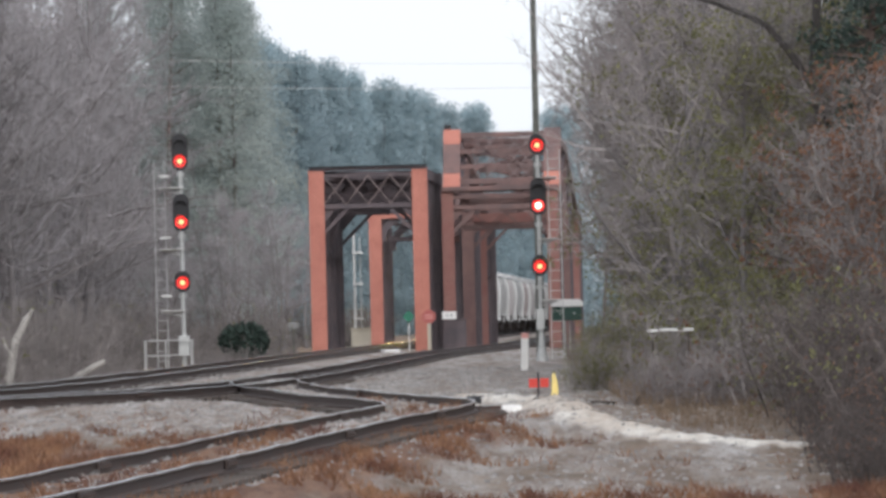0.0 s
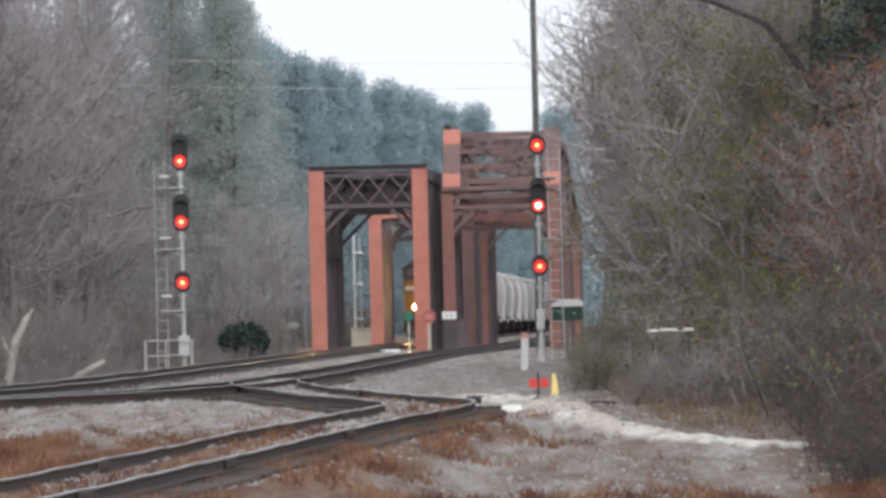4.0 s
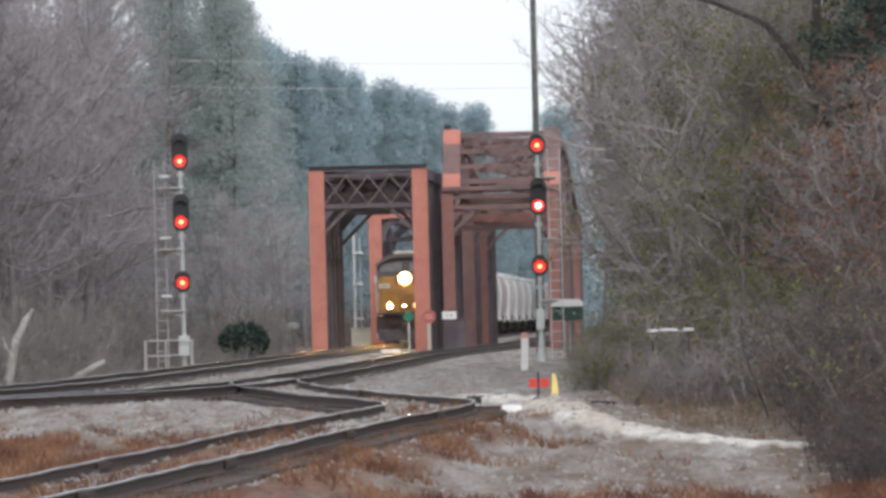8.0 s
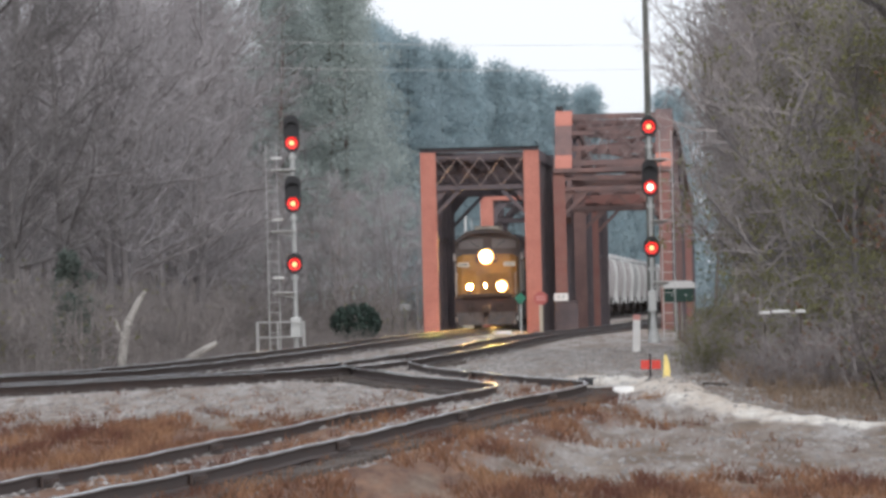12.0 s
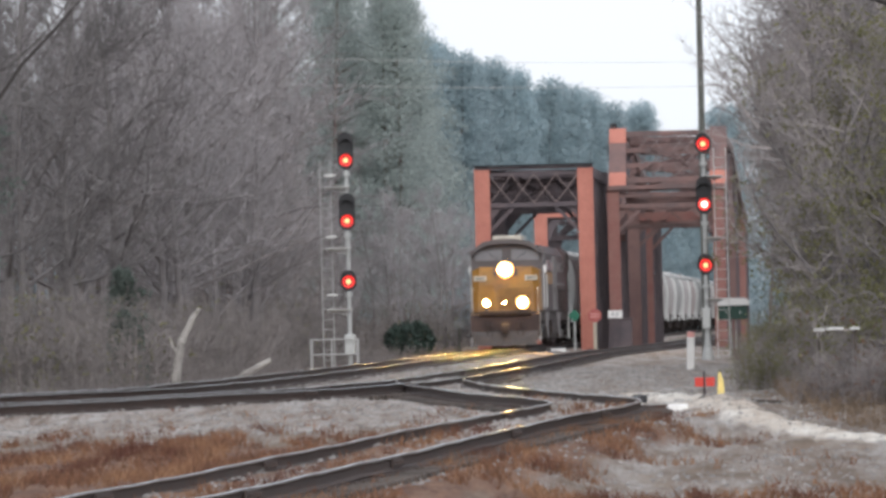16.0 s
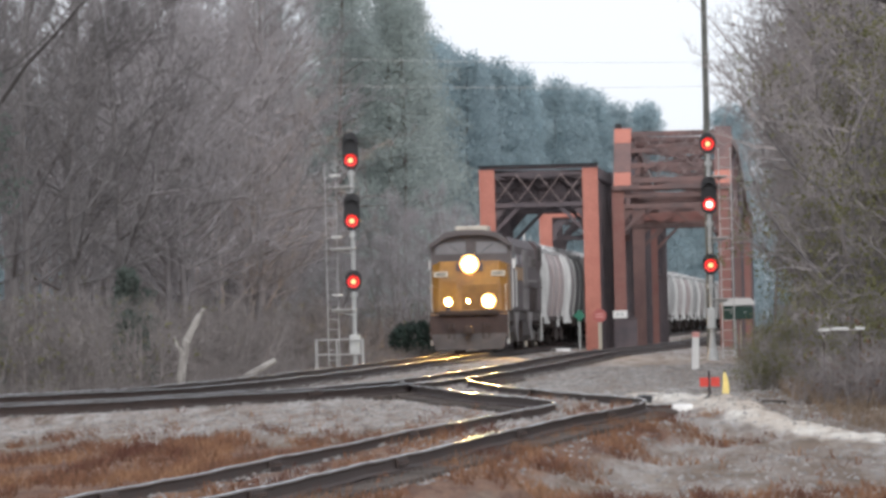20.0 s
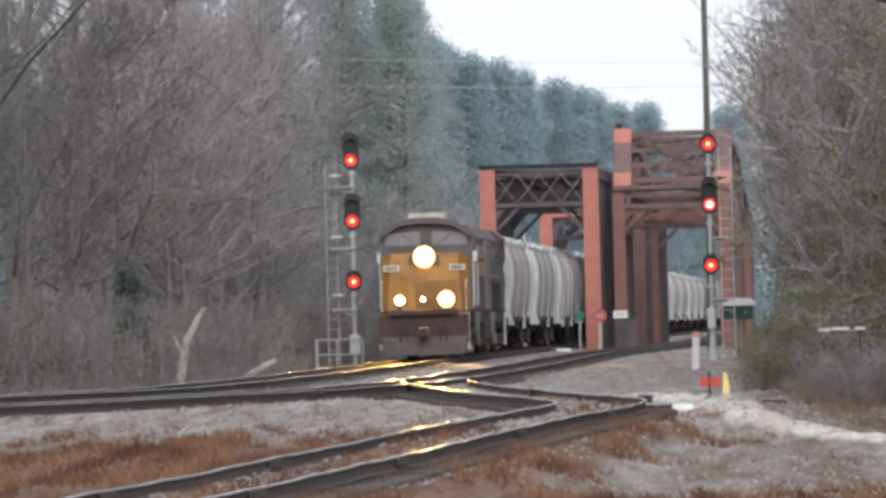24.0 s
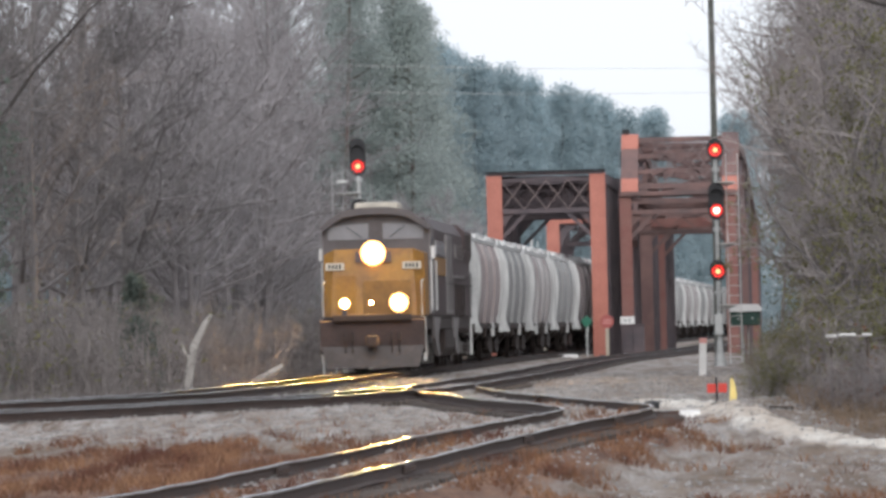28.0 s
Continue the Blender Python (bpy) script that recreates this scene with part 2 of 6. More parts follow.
# ---- the plan: three tracks, as smooth curves through (x, y, z of the rail top) ----
class Line:
    def __init__(self, points, step=0.5):
        ps = [Vector(p) for p in points]
        ps = [ps[0] * 2 - ps[1]] + ps + [ps[-1] * 2 - ps[-2]]
        out = []
        for a, b, c, d in zip(ps, ps[1:], ps[2:], ps[3:]):
            ta, tb, tc = (b - a).length ** 0.5, (c - b).length ** 0.5, (d - c).length ** 0.5
            m1 = (c - b) + tb * ((b - a) / ta - (c - a) / (ta + tb))
            m2 = (c - b) + tb * ((d - c) / tc - (d - b) / (tb + tc))
            n = max(2, int((c - b).length / step))
            for i in range(n):
                t = i / n
                out.append((2 * t**3 - 3 * t**2 + 1) * b + (t**3 - 2 * t**2 + t) * m1 + (3 * t**2 - 2 * t**3) * c + (t**3 - t**2) * m2)
        out.append(ps[-2])
        self.p = np.array([tuple(v) for v in out])
        self.s = np.concatenate([[0], np.cumsum(np.linalg.norm(np.diff(self.p, axis=0), axis=1))])

    def at(self, s):
        return Vector([float(np.interp(s, self.s, self.p[:, k])) for k in range(3)])

    def way(self, s):
        return (self.at(s + 0.4) - self.at(s - 0.4)).normalized()

    def s_at_y(self, y):
        return float(np.interp(-y, -self.p[:, 1], self.s))

    def x_at_y(self, y):
        return float(np.interp(-y, -self.p[:, 1], self.p[:, 0]))

    def z_at_y(self, y):
        return float(np.interp(-y, -self.p[:, 1], self.p[:, 2]))


# all run from far to near
T1 = Line([(16.9, 720, 0), (5.45, 460, 0), (-1.3, 306, 0), (-3.4, 260, 0), (-4.7, 229, 0), (-5.45, 209, 0), (-6.43, 176, 0), (-6.92, 158, 0),
           (-7.6, 139, 0), (-8.35, 122, 0), (-9.4, 110.5, 0), (-11.6, 104, 0), (-15.5, 98, 0), (-23, 91, 0), (-45, 80, 0)])
T2 = Line([(23.4, 720, -0.05), (11.6, 460, -0.05), (4.8, 306, -0.05), (2.84, 264, -0.05), (1.2, 240, -0.06), (-0.6, 216, -0.08), (-1.75, 190, -0.1),
           (-2.5, 169, -0.12), (-3.7, 140, -0.12), (-4.55, 124, -0.11), (-5.9, 113, -0.1), (-8.3, 105, -0.1), (-11.5, 97.5, -0.1), (-17, 90, -0.1), (-40, 72, -0.1)])
T3 = Line([(-3.75, 141, -0.12), (-4.15, 130, -0.12), (-3.75, 120, -0.12), (-3.0, 113, -0.14), (-2.05, 106, -0.17), (-0.95, 100, -0.2), (-0.3, 95, -0.22),
           (-0.65, 90, -0.25), (-1.7, 82, -0.3), (-2.76, 71.7, -0.36), (-3.95, 60, -0.42), (-5.0, 51, -0.46), (-6.6, 40, -0.5), (-9.5, 26, -0.5)])


# ---- ground ----
def smooth(a, b, v):
    t = np.clip((v - a) / (b - a), 0, 1)
    return t * t * (3 - 2 * t)


def near(line, x, y):
    """Distance to a track's axis and its height there, for arrays."""
    q = line.p[::2]
    best, height = np.full(x.shape, 1e9), np.zeros(x.shape)
    for px, py, pz in q:
        d = np.hypot(x - px, y - py)
        k = d < best
        best[k], height[k] = d[k], pz
    return best, height


PATH = Line([(0.6, 112, 0), (0.9, 102, 0), (1.7, 95, 0), (2.8, 87, 0), (5.4, 81, 0), (10, 78, 0), (18, 77, 0)])


def lumps(x, y):
    return (np.sin(x * 1.3 + 2.1 * np.sin(y * 0.31)) * np.sin(y * 0.73 + 1.7 * np.sin(x * 0.9)) + 0.6 * np.sin(x * 3.1 + y * 1.9) * np.sin(y * 2.3 - x)) * 0.017


def ground_heights(x, y):
    z = np.interp(y, [20, 45, 60, 75, 90, 100, 115, 150, 700, 4000], [-0.95, -0.82, -0.72, -0.62, -0.5, -0.4, -0.33, -0.32, -0.35, -0.5])
    t3 = np.interp(-y, -T3.p[:, 1], T3.p[:, 0])
    z = z - 0.30 * smooth(1.0, 3.2, x - t3) * smooth(98, 82, y) + lumps(x, y)
    z = z + 0.14 * np.exp(-(((x - 1.6) / 1.0) ** 2) - ((y - 96) / 3.0) ** 2)
    valley = smooth(267, 272, y) * smooth(304, 299, y)
    z = z - 5.5 * valley
    dp = near(PATH, x, y)[0]
    z = z + (0.17 + 0.12 * smooth(82, 88, y)) * np.exp(-((dp / 0.62) ** 2)) * smooth(108, 99, y)
    for line in (T1, T2, T3):
        d, h = near(line, x, y)
        k = smooth(2.6, 1.45, d) * (1 - valley)
        bed = h - 0.195 if line is not T3 else h - 0.125 - 0.12 * smooth(0.66, 0.95, d) + 1.2 * lumps(x * 1.7, y)
        z = z * (1 - k) + bed * k
    return z


def ground_z(x, y):
    return float(ground_heights(np.array([float(x)]), np.array([float(y)]))[0])


def ground_material():
    m = bpy.data.materials.new("ground_cover")
    m.use_nodes = True
    n, l = m.node_tree.nodes, m.node_tree.links
    b = n["Principled BSDF"]
    b.inputs["Roughness"].default_value = 0.95
    co = n.new("ShaderNodeTexCoord")

    along = n.new("ShaderNodeMapping")  # patches drawn out along the line
    along.inputs["Scale"].default_value = (1.0, 0.11, 1.0)
    l.new(co.outputs["Object"], along.inputs["Vector"])

    def noise_of(scale, detail=5, rough=0.6, drawn=False):
        t = n.new("ShaderNodeTexNoise")
        t.inputs["Scale"].default_value, t.inputs["Detail"].default_value, t.inputs["Roughness"].default_value = scale, detail, rough
        l.new(along.outputs[0] if drawn else co.outputs["Object"], t.inputs["Vector"])
        return t.outputs["Fac"]

    def ramp_of(fac, c0, c1, p0=0.35, p1=0.65):
        r = n.new("ShaderNodeValToRGB")
        r.color_ramp.elements[0].position, r.color_ramp.elements[1].position = p0, p1
        r.color_ramp.elements[0].color, r.color_ramp.elements[1].color = (*c0, 1), (*c1, 1)
        l.new(fac, r.inputs["Fac"])
        return r.outputs["Color"]

    def mixed(fac, a, c):
        k = n.new("ShaderNodeMix")
        k.data_type = "RGBA"
        l.new(fac, k.inputs["Factor"]), l.new(a, k.inputs["A"]), l.new(c, k.inputs["B"])
        return k.outputs["Result"]

    at = n.new("ShaderNodeAttribute")
    at.attribute_name = "cover"
    sep = n.new("ShaderNodeSeparateColor")
    l.new(at.outputs["Color"], sep.inputs["Color"])

    def broken(sock, scale):
        """A patch edge frayed by noise."""
        a = n.new("ShaderNodeMath")
        a.operation = "MULTIPLY_ADD"
        l.new(noise_of(scale * 1.3, 6, 0.7, True), a.inputs[0])
        a.inputs[1].default_value = 1.5
        l.new(sock, a.inputs[2])
        r = n.new("ShaderNodeMapRange")
        r.inputs["From Min"].default_value, r.inputs["From Max"].default_value = 1.08, 1.45
        l.new(a.outputs[0], r.inputs["Value"])
        return r.outputs["Result"]

    stain = ramp_of(noise_of(0.9, 4, 0.7, True), (0.60, 0.50, 0.43), (1, 1, 1), 0.42, 0.6)
    litter = ramp_of(noise_of(1.4), (0.13, 0.10, 0.075), (0.26, 0.20, 0.15))
    gravel = ramp_of(noise_of(26, 4, 0.8), (0.17, 0.148, 0.134), (0.60, 0.57, 0.54))
    orange = ramp_of(noise_of(3.0, 6, 0.75, True), (0.10, 0.047, 0.029), (0.27, 0.15, 0.09))
    sand = ramp_of(noise_of(5), (0.58, 0.54, 0.48), (0.80, 0.76, 0.69))
    dirt = ramp_of(noise_of(4.5, 5, 0.7, True), (0.12, 0.085, 0.06), (0.30, 0.24, 0.195))
    spots = n.new("ShaderNodeMapRange")
    spots.inputs["From Min"].default_value, spots.inputs["From Max"].default_value = 0.46, 0.61
    l.new(noise_of(2.4, 7, 0.75, True), spots.inputs["Value"])
    gravel = mixed(spots.outputs["Result"], gravel, dirt)
    c = mixed(broken(sep.outputs["Red"], 0.9), litter, gravel)
    c = mixed(broken(sep.outputs["Green"], 1.1), c, orange)
    c = mixed(broken(sep.outputs["Blue"], 1.6), c, sand)
    worn = n.new("ShaderNodeMix")
    worn.data_type, worn.blend_type = "RGBA", "MULTIPLY"
    worn.inputs["Factor"].default_value = 0.7
    l.new(c, worn.inputs["A"]), l.new(stain, worn.inputs["B"])
    l.new(worn.outputs["Result"], b.inputs["Base Color"])
    bp = n.new("ShaderNodeBump")
    bp.inputs["Strength"].default_value, bp.inputs["Distance"].default_value = 0.6, 0.05
    l.new(noise_of(18, 6, 0.8), bp.inputs["Height"])
    l.new(bp.outputs["Normal"], b.inputs["Normal"])
    return m


def make_ground():
    xs = np.concatenate([[-3000, -900, -300, -120, -70, -50, -40], np.arange(-34, -13, 1.2), np.arange(-13, 9, 0.33), np.arange(9, 34, 1.2), [40, 55, 80, 140, 320, 900, 3000]])
    ys = np.concatenate([[-400, -60, 0, 12, 22], np.arange(30, 125, 0.75), np.arange(125, 262, 2.0), np.arange(262, 336, 1.0), np.arange(336, 760, 14.0), [820, 950, 1200, 1700, 2600, 4300]])
    gx, gy = np.meshgrid(xs, ys)
    z = ground_heights(gx.ravel(), gy.ravel())
    nx, ny = len(xs), len(ys)
    idx = np.arange(nx * ny).reshape(ny, nx)
    f = np.stack([idx[:-1, :-1], idx[:-1, 1:], idx[1:, 1:], idx[1:, :-1]], -1).reshape(-1, 4)
    me = bpy.data.meshes.new("ground")
    me.from_pydata(np.stack([gx.ravel(), gy.ravel(), z], 1).tolist(), [], f.tolist())
    x, y = gx.ravel(), gy.ravel()
    d1, d2, d3, dp = near(T1, x, y)[0], near(T2, x, y)[0], near(T3, x, y)[0], near(PATH, x, y)[0]
    t2x = np.interp(-y, -T2.p[:, 1], T2.p[:, 0])
    t3x = np.interp(-y, -T3.p[:, 1], T3.p[:, 0])
    gravel = np.maximum(smooth(3.4, 1.8, np.minimum(d1, d2)), smooth(2.2, 1.2, d3) * 0.62)
    yard = smooth(0, 2, x - t2x) * smooth(0, -1.2, x - np.interp(y, [84, 100, 130, 200, 255], [2.6, 2.9, 3.6, 5.2, 6])) * smooth(84, 92, y) * smooth(255, 235, y)
    slope = smooth(1.2, 2.4, x - t3x) * smooth(5.8, 4.0, x) * smooth(98, 92, y) * smooth(60, 68, y) * 0.52
    between = smooth(0.3, 1.2, x - t2x) * smooth(-0.5, -1.2, x - t3x) * smooth(72, 84, y) * 0.45
    gravel = np.maximum.reduce([gravel, yard, slope, between])
    orange = np.maximum(smooth(0.75, 1.1, x - t3x) * smooth(3.0, 1.6, x - t3x) * smooth(93, 82, y) * 0.9,
                        smooth(2.3, 3.4, d2) * (x < t3x) * smooth(86, 78, y) * 0.72)
    orange = np.maximum(orange, smooth(69, 62, y) * 0.62 * (x > t3x))
    orange = np.maximum(orange, smooth(0.62, 0.3, d3) * 0.6 * (y < 95))
    sand = smooth(0.8, 0.3, dp) * 0.85
    at = me.color_attributes.new("cover", "FLOAT_COLOR", "POINT")
    at.data.foreach_set("color", np.stack([gravel, orange, sand, np.ones_like(sand)], 1).ravel())
    me.materials.append(ground_material())
    me.polygons.foreach_set("use_smooth", [True] * len(me.polygons))
    tagged(new("ground", me), "winter ground of gravel, dry grass and leaf litter", "ground", kind="structure")


make_ground()


def make_river():
    m = mat("river_water", (0.05, 0.055, 0.045), 0.12, 0, 0.2, 0.2, 2, 0.15)
    mesh_part("water", [(-300, 268, -4.6), (300, 268, -4.6), (300, 303, -4.6), (-300, 303, -4.6)], [(0, 1, 2, 3)], m)
    tagged(bpy.data.objects["water"], "slow brown river under the bridges", "river", kind="structure")


make_river()


# ---- tracks ----
RAIL_WEB = [(-0.07, -0.17), (0.07, -0.17), (0.07, -0.155), (0.012, -0.135), (0.012, -0.045), (0.034, -0.035), (0.034, -0.018), (-0.034, -0.018),
            (-0.034, -0.035), (-0.012, -0.045), (-0.012, -0.135), (-0.07, -0.155)]
RAIL_CROWN = [(0.0355, -0.015), (0.0345, -0.0085), (0.031, -0.0045), (0.024, -0.0022), (0.013, -0.0007), (0.0, 0.0)]
RAIL_TOP = [(-0.034, -0.02), (0.034, -0.02)] + RAIL_CROWN + [(-x, z) for x, z in RAIL_CROWN[-2::-1]]


def sweep(name, line, s0, s1, off, outline, material, parent, step=0.45):
    """A rail: its section pushed along a track at a distance off the axis."""
    n = max(2, int((s1 - s0) / step))
    verts, faces, k = [], [], len(outline)
    for i in range(n + 1):
        s = s0 + (s1 - s0) * i / n
        p, w = line.at(s), line.way(s)
        side = Vector((-w.y, w.x, 0)).normalized()
        dip = 0.006 * math.sin(s * 0.55 + off * 3) + 0.004 * math.sin(s * 1.7) + 0.0022 * math.sin(s * 3.3 + off)
        for a, z in outline:
            verts.append(tuple(p + side * (off + a) + Vector((0, 0, z + dip))))
    for i in range(n):
        for j in range(k):
            a, b = i * k + j, i * k + (j + 1) % k
            faces.append((a, b, b + k, a + k))
    faces.append(tuple(range(k)))
    faces.append(tuple(reversed(range(n * k, n * k + k))))
    ob = mesh_part(name, verts, faces, material, parent)
    if outline is RAIL_TOP:
        ob.data.polygons.foreach_set("use_smooth", [j % k in range(2, k - 1) for j in range(n * k)] + [False, False])
    return ob


def make_track(name, label, line, far, close, head, single, skip=()):
    """Two rails on timber ties; single: the stretch (from y to y) whose ties are pieces of their own."""
    t = thing(name, label, "railway track", kind="structure")
    s0, s1 = line.s_at_y(far), line.s_at_y(close)
    for off in (-0.7525, 0.7525):
        r = sweep("rail", line, s0, s1, off, RAIL_WEB, M_RAIL, t)
        sweep("rail_head", line, s0, s1, off, RAIL_TOP, head, r)
    rnd = random.Random(len(name))
    tie = boxm(-1.3, 1.3, -0.115, 0.115, -0.18, 0, 0.012)
    tie_ob = part("tie", tie, M_TIE, t)
    plates = bmesh.new()
    for a in (-0.7525, 0.7525):
        box(plates, a - 0.18, a + 0.18, -0.1, 0.1, 0.0, 0.012)
    plate_ob = part("tie_plate", plates, M_RAIL, tie_ob)
    verts, faces = [], []
    first, made, s = True, 0, s0
    while s < s1:
        p, w = line.at(s), line.way(s)
        a = math.atan2(-w.x, w.y) + rnd.uniform(-0.02, 0.02)
        m = Matrix.Translation(p + Vector((0, 0, -0.182 + rnd.uniform(-0.008, 0.004)))) @ Matrix.Rotation(a, 4, "Z")
        if single[1] < p.y < single[0] and made < 300:
            if first:
                tie_ob.matrix_basis, first = m, False
            else:
                c = tie_ob.copy()
                scene.collection.objects.link(c)
                c.matrix_basis = m
                pl = plate_ob.copy()
                scene.collection.objects.link(pl)
                pl.parent = c
            made += 1
        else:
            k = len(verts)
            for z in (-0.18, 0.0):
                for x, y in ((-1.3, -0.115), (1.3, -0.115), (1.3, 0.115), (-1.3, 0.115)):
                    verts.append(tuple(m @ Vector((x, y, z))))
            faces += [(k + 4, k + 5, k + 6, k + 7), (k, k + 1, k + 5, k + 4), (k + 1, k + 2, k + 6, k + 5), (k + 2, k + 3, k + 7, k + 6), (k + 3, k, k + 4, k + 7)]
        s += 0.54
    if verts:
        tagged(mesh_part("distant_ties", verts, faces, M_TIE, t), kind="stuff")
    return t


make_track("track_main", "main track with shiny rails on dark timber ties", T1, 715, 82, M_RAIL_HEAD, (240, 98))
make_track("track_second", "second track beside the main line, rusty rails", T2, 500, 75, M_RAIL_HEAD, (235, 94))
make_track("track_siding", "wavy rusty siding curving away from a turnout", T3, 128, 27, M_RAIL_DULL, (119, 30))


# ---- the turnout's small ironwork ----
def make_turnout():
    t = thing("turnout", "worn turnout ironwork joining siding and second track", "turnout")
    for off in (-0.6, 0.6):
        s0, s1 = T3.s_at_y(117), T3.s_at_y(108)
        r = sweep("guard_rail", T3, s0, s1, off * 1.12, RAIL_WEB, M_RAIL, t)
        sweep("rail_head", T3, s0, s1, off * 1.12, RAIL_TOP, M_RAIL_DULL, r)
    rnd = random.Random(9)
    for line, y in ((T3, 88), (T3, 78), (T3, 66), (T3, 56), (T2, 110), (T2, 150), (T2, 175)):
        s = line.s_at_y(y)
        p, w = line.at(s), line.way(s)
        for off in (-0.7525, 0.7525):
            m = Matrix.Translation(p) @ Matrix.Rotation(math.atan2(-w.x, w.y), 4, "Z") @ Matrix.Translation((off, 0, 0))
            for side in (-1, 1):
                bar = part("joint_bar", boxm(side * 0.042 - 0.016, side * 0.042 + 0.016, -0.4, 0.4, -0.14, -0.03, 0.006), M_RAIL, t)
                bar.matrix_basis = m
                for k in (-0.28, -0.1, 0.1, 0.28):
                    bolt = part("bolt", boxm(side * 0.07 - 0.018, side * 0.07 + 0.018, k - 0.02, k + 0.02, -0.1, -0.06), M_RAIL, bar)
    p = T3.at(T3.s_at_y(97.2))
    for k in (-0.3, 0.3):
        rod = part("switch_rod", boxm(-1.0, 1.5, k - 0.03, k + 0.03, -0.19, -0.15), M_RAIL, t)
        rod.matrix_basis = Matrix.Translation(p)
    plate = part("switch_machine", boxm(0.86, 1.1, -0.5, 0.4, -0.1, 0.03, 0.02), M_BLACK, t, "black ironwork beside the rail")
    plate.matrix_basis = Matrix.Translation(p)


make_turnout()


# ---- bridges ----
M_RED_DULL = mat("dark_red_steel", (0.215, 0.125, 0.11), 0.8, 0, 0.3, 1.2, 14, 0.25, second=(0.165, 0.095, 0.088))
M_LACING = mat("dull_lacing_steel", (0.30, 0.235, 0.225), 0.85, 0, 0.3, 1.5, 16, 0.3)
def rigid(line, y0, y1, dx=0.0):
    """The pose of a bridge: its origin on a track at y0, its own y along the axis towards y1."""
    w = -line.way(line.s_at_y((y0 + y1) / 2))
    return Matrix.Translation(line.at(line.s_at_y(y0)) + Vector((dx, 0, 0))) @ Matrix.Rotation(math.atan2(-w.x, w.y), 4, "Z")


def cross_lattice(b, y, x, z0, z1, n, wide, steel):
    """Flat bars crossing between two struts."""
    for i in range(n):
        xa, xb = -x + 2 * x * i / n, -x + 2 * x * (i + 1) / n
        for a, c, o in ((xa, xb, 0.0), (xb, xa, 0.035)):
            part("lattice_bar", beam(bmesh.new(), (a, y - o, z0), (c, y - o, z1), 0.028, wide, (0, 1, 0)), steel, b)


def side_frame(b, x, y, depth, top, bays, steel, wide=0.44):
    """One side of a braced tower: posts behind the front one, chords and diagonals."""
    step = depth / bays
    for k in range(1, bays + 1):
        part("vertical", laced(bmesh.new(), (x, y + k * step, -0.5), (x, y + k * step, top - 0.3), 0.4, wide, 0.15, 0.7, (1, 0, 0)), steel, b)
        part("web_plate", boxm(x - wide / 2 + 0.03, x + wide / 2 - 0.03, y + k * step - 0.1, y + k * step + 0.1, -0.5, top - 0.32), steel, b)
        lo, hi = ((k - 1) * step, k * step) if k % 2 else (k * step, (k - 1) * step)
        part("diagonal", beam(bmesh.new(), (x, y + lo, -0.3), (x, y + hi, top - 0.4), 0.11, 0.24, (1, 0, 0)), steel, b)
        part("side_strut", beam(bmesh.new(), (x, y + (k - 1) * step, top * 0.52), (x, y + k * step, top * 0.52), 0.2, 0.22), steel, b)
    part("top_chord", beam(bmesh.new(), (x, y + 0.53, top - 0.24), (x, y + depth + 0.25, top - 0.24), 0.5, 0.48), steel, b)
    part("gusset", boxm(x - 0.27, x + 0.27, y + 0.3, y + 1.2, top - 0.95, top - 0.5), steel, b)


def portal(b, y, half, pw, top, strut_z, face, steel, lace, knee, arch=False, n=4, foot=-0.55):
    """Two posts with painted cover plates, joined above by a latticed strut and braced in the corners."""
    inner = half - pw
    for s in (-1, 1):
        x = s * (half - pw / 2)
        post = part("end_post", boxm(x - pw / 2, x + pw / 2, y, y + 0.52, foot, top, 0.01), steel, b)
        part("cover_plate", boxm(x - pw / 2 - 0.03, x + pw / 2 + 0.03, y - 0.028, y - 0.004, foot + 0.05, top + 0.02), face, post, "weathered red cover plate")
        for k in range(9):
            part("stay_plate", boxm(x - s * pw / 2 - 0.012, x - s * pw / 2 + 0.012, y + 0.06, y + 0.46, 0.3 + k * (top - 1) / 9, 0.55 + k * (top - 1) / 9), steel, post)
        if arch:
            k, ring = 9, []
            for r, order in ((knee + 0.14, 1), (knee - 0.24, -1)):
                ring += [(s * (inner - knee + r * math.cos(math.pi / 2 * i / k)), strut_z - knee + r * math.sin(math.pi / 2 * i / k)) for i in list(range(k + 1))[::order]]
            part("knee_brace", prism(bmesh.new(), ring, y + 0.1, y + 0.5), steel, b)
        else:
            part("knee_brace", beam(bmesh.new(), (s * inner, y + 0.2, strut_z - knee), (s * (inner - knee), y + 0.2, strut_z), 0.16, 0.17, (0, 1, 0)), steel, b)
            part("knee_plate", prism(bmesh.new(), [(s * inner, strut_z - knee * 0.62), (s * (inner - knee * 0.55), strut_z), (s * inner, strut_z)], y + 0.17, y + 0.23), steel, b)
    part("portal_strut", beam(bmesh.new(), (-half, y + 0.2, top + 0.02), (half, y + 0.2, top + 0.02), 0.5, 0.14), steel, b)
    part("portal_strut", beam(bmesh.new(), (-inner, y + 0.2, top - 0.28), (inner, y + 0.2, top - 0.28), 0.3, 0.14), steel, b)
    part("portal_strut", beam(bmesh.new(), (-inner, y + 0.2, strut_z), (inner, y + 0.2, strut_z), 0.36, 0.2), steel, b)
    if top - strut_z > 0.8:
        cross_lattice(b, y + 0.05, inner, strut_z + 0.08, top - 0.3, n, 0.13, lace)
        cross_lattice(b, y + 0.42, inner, strut_z + 0.08, top - 0.3, n, 0.15, steel)


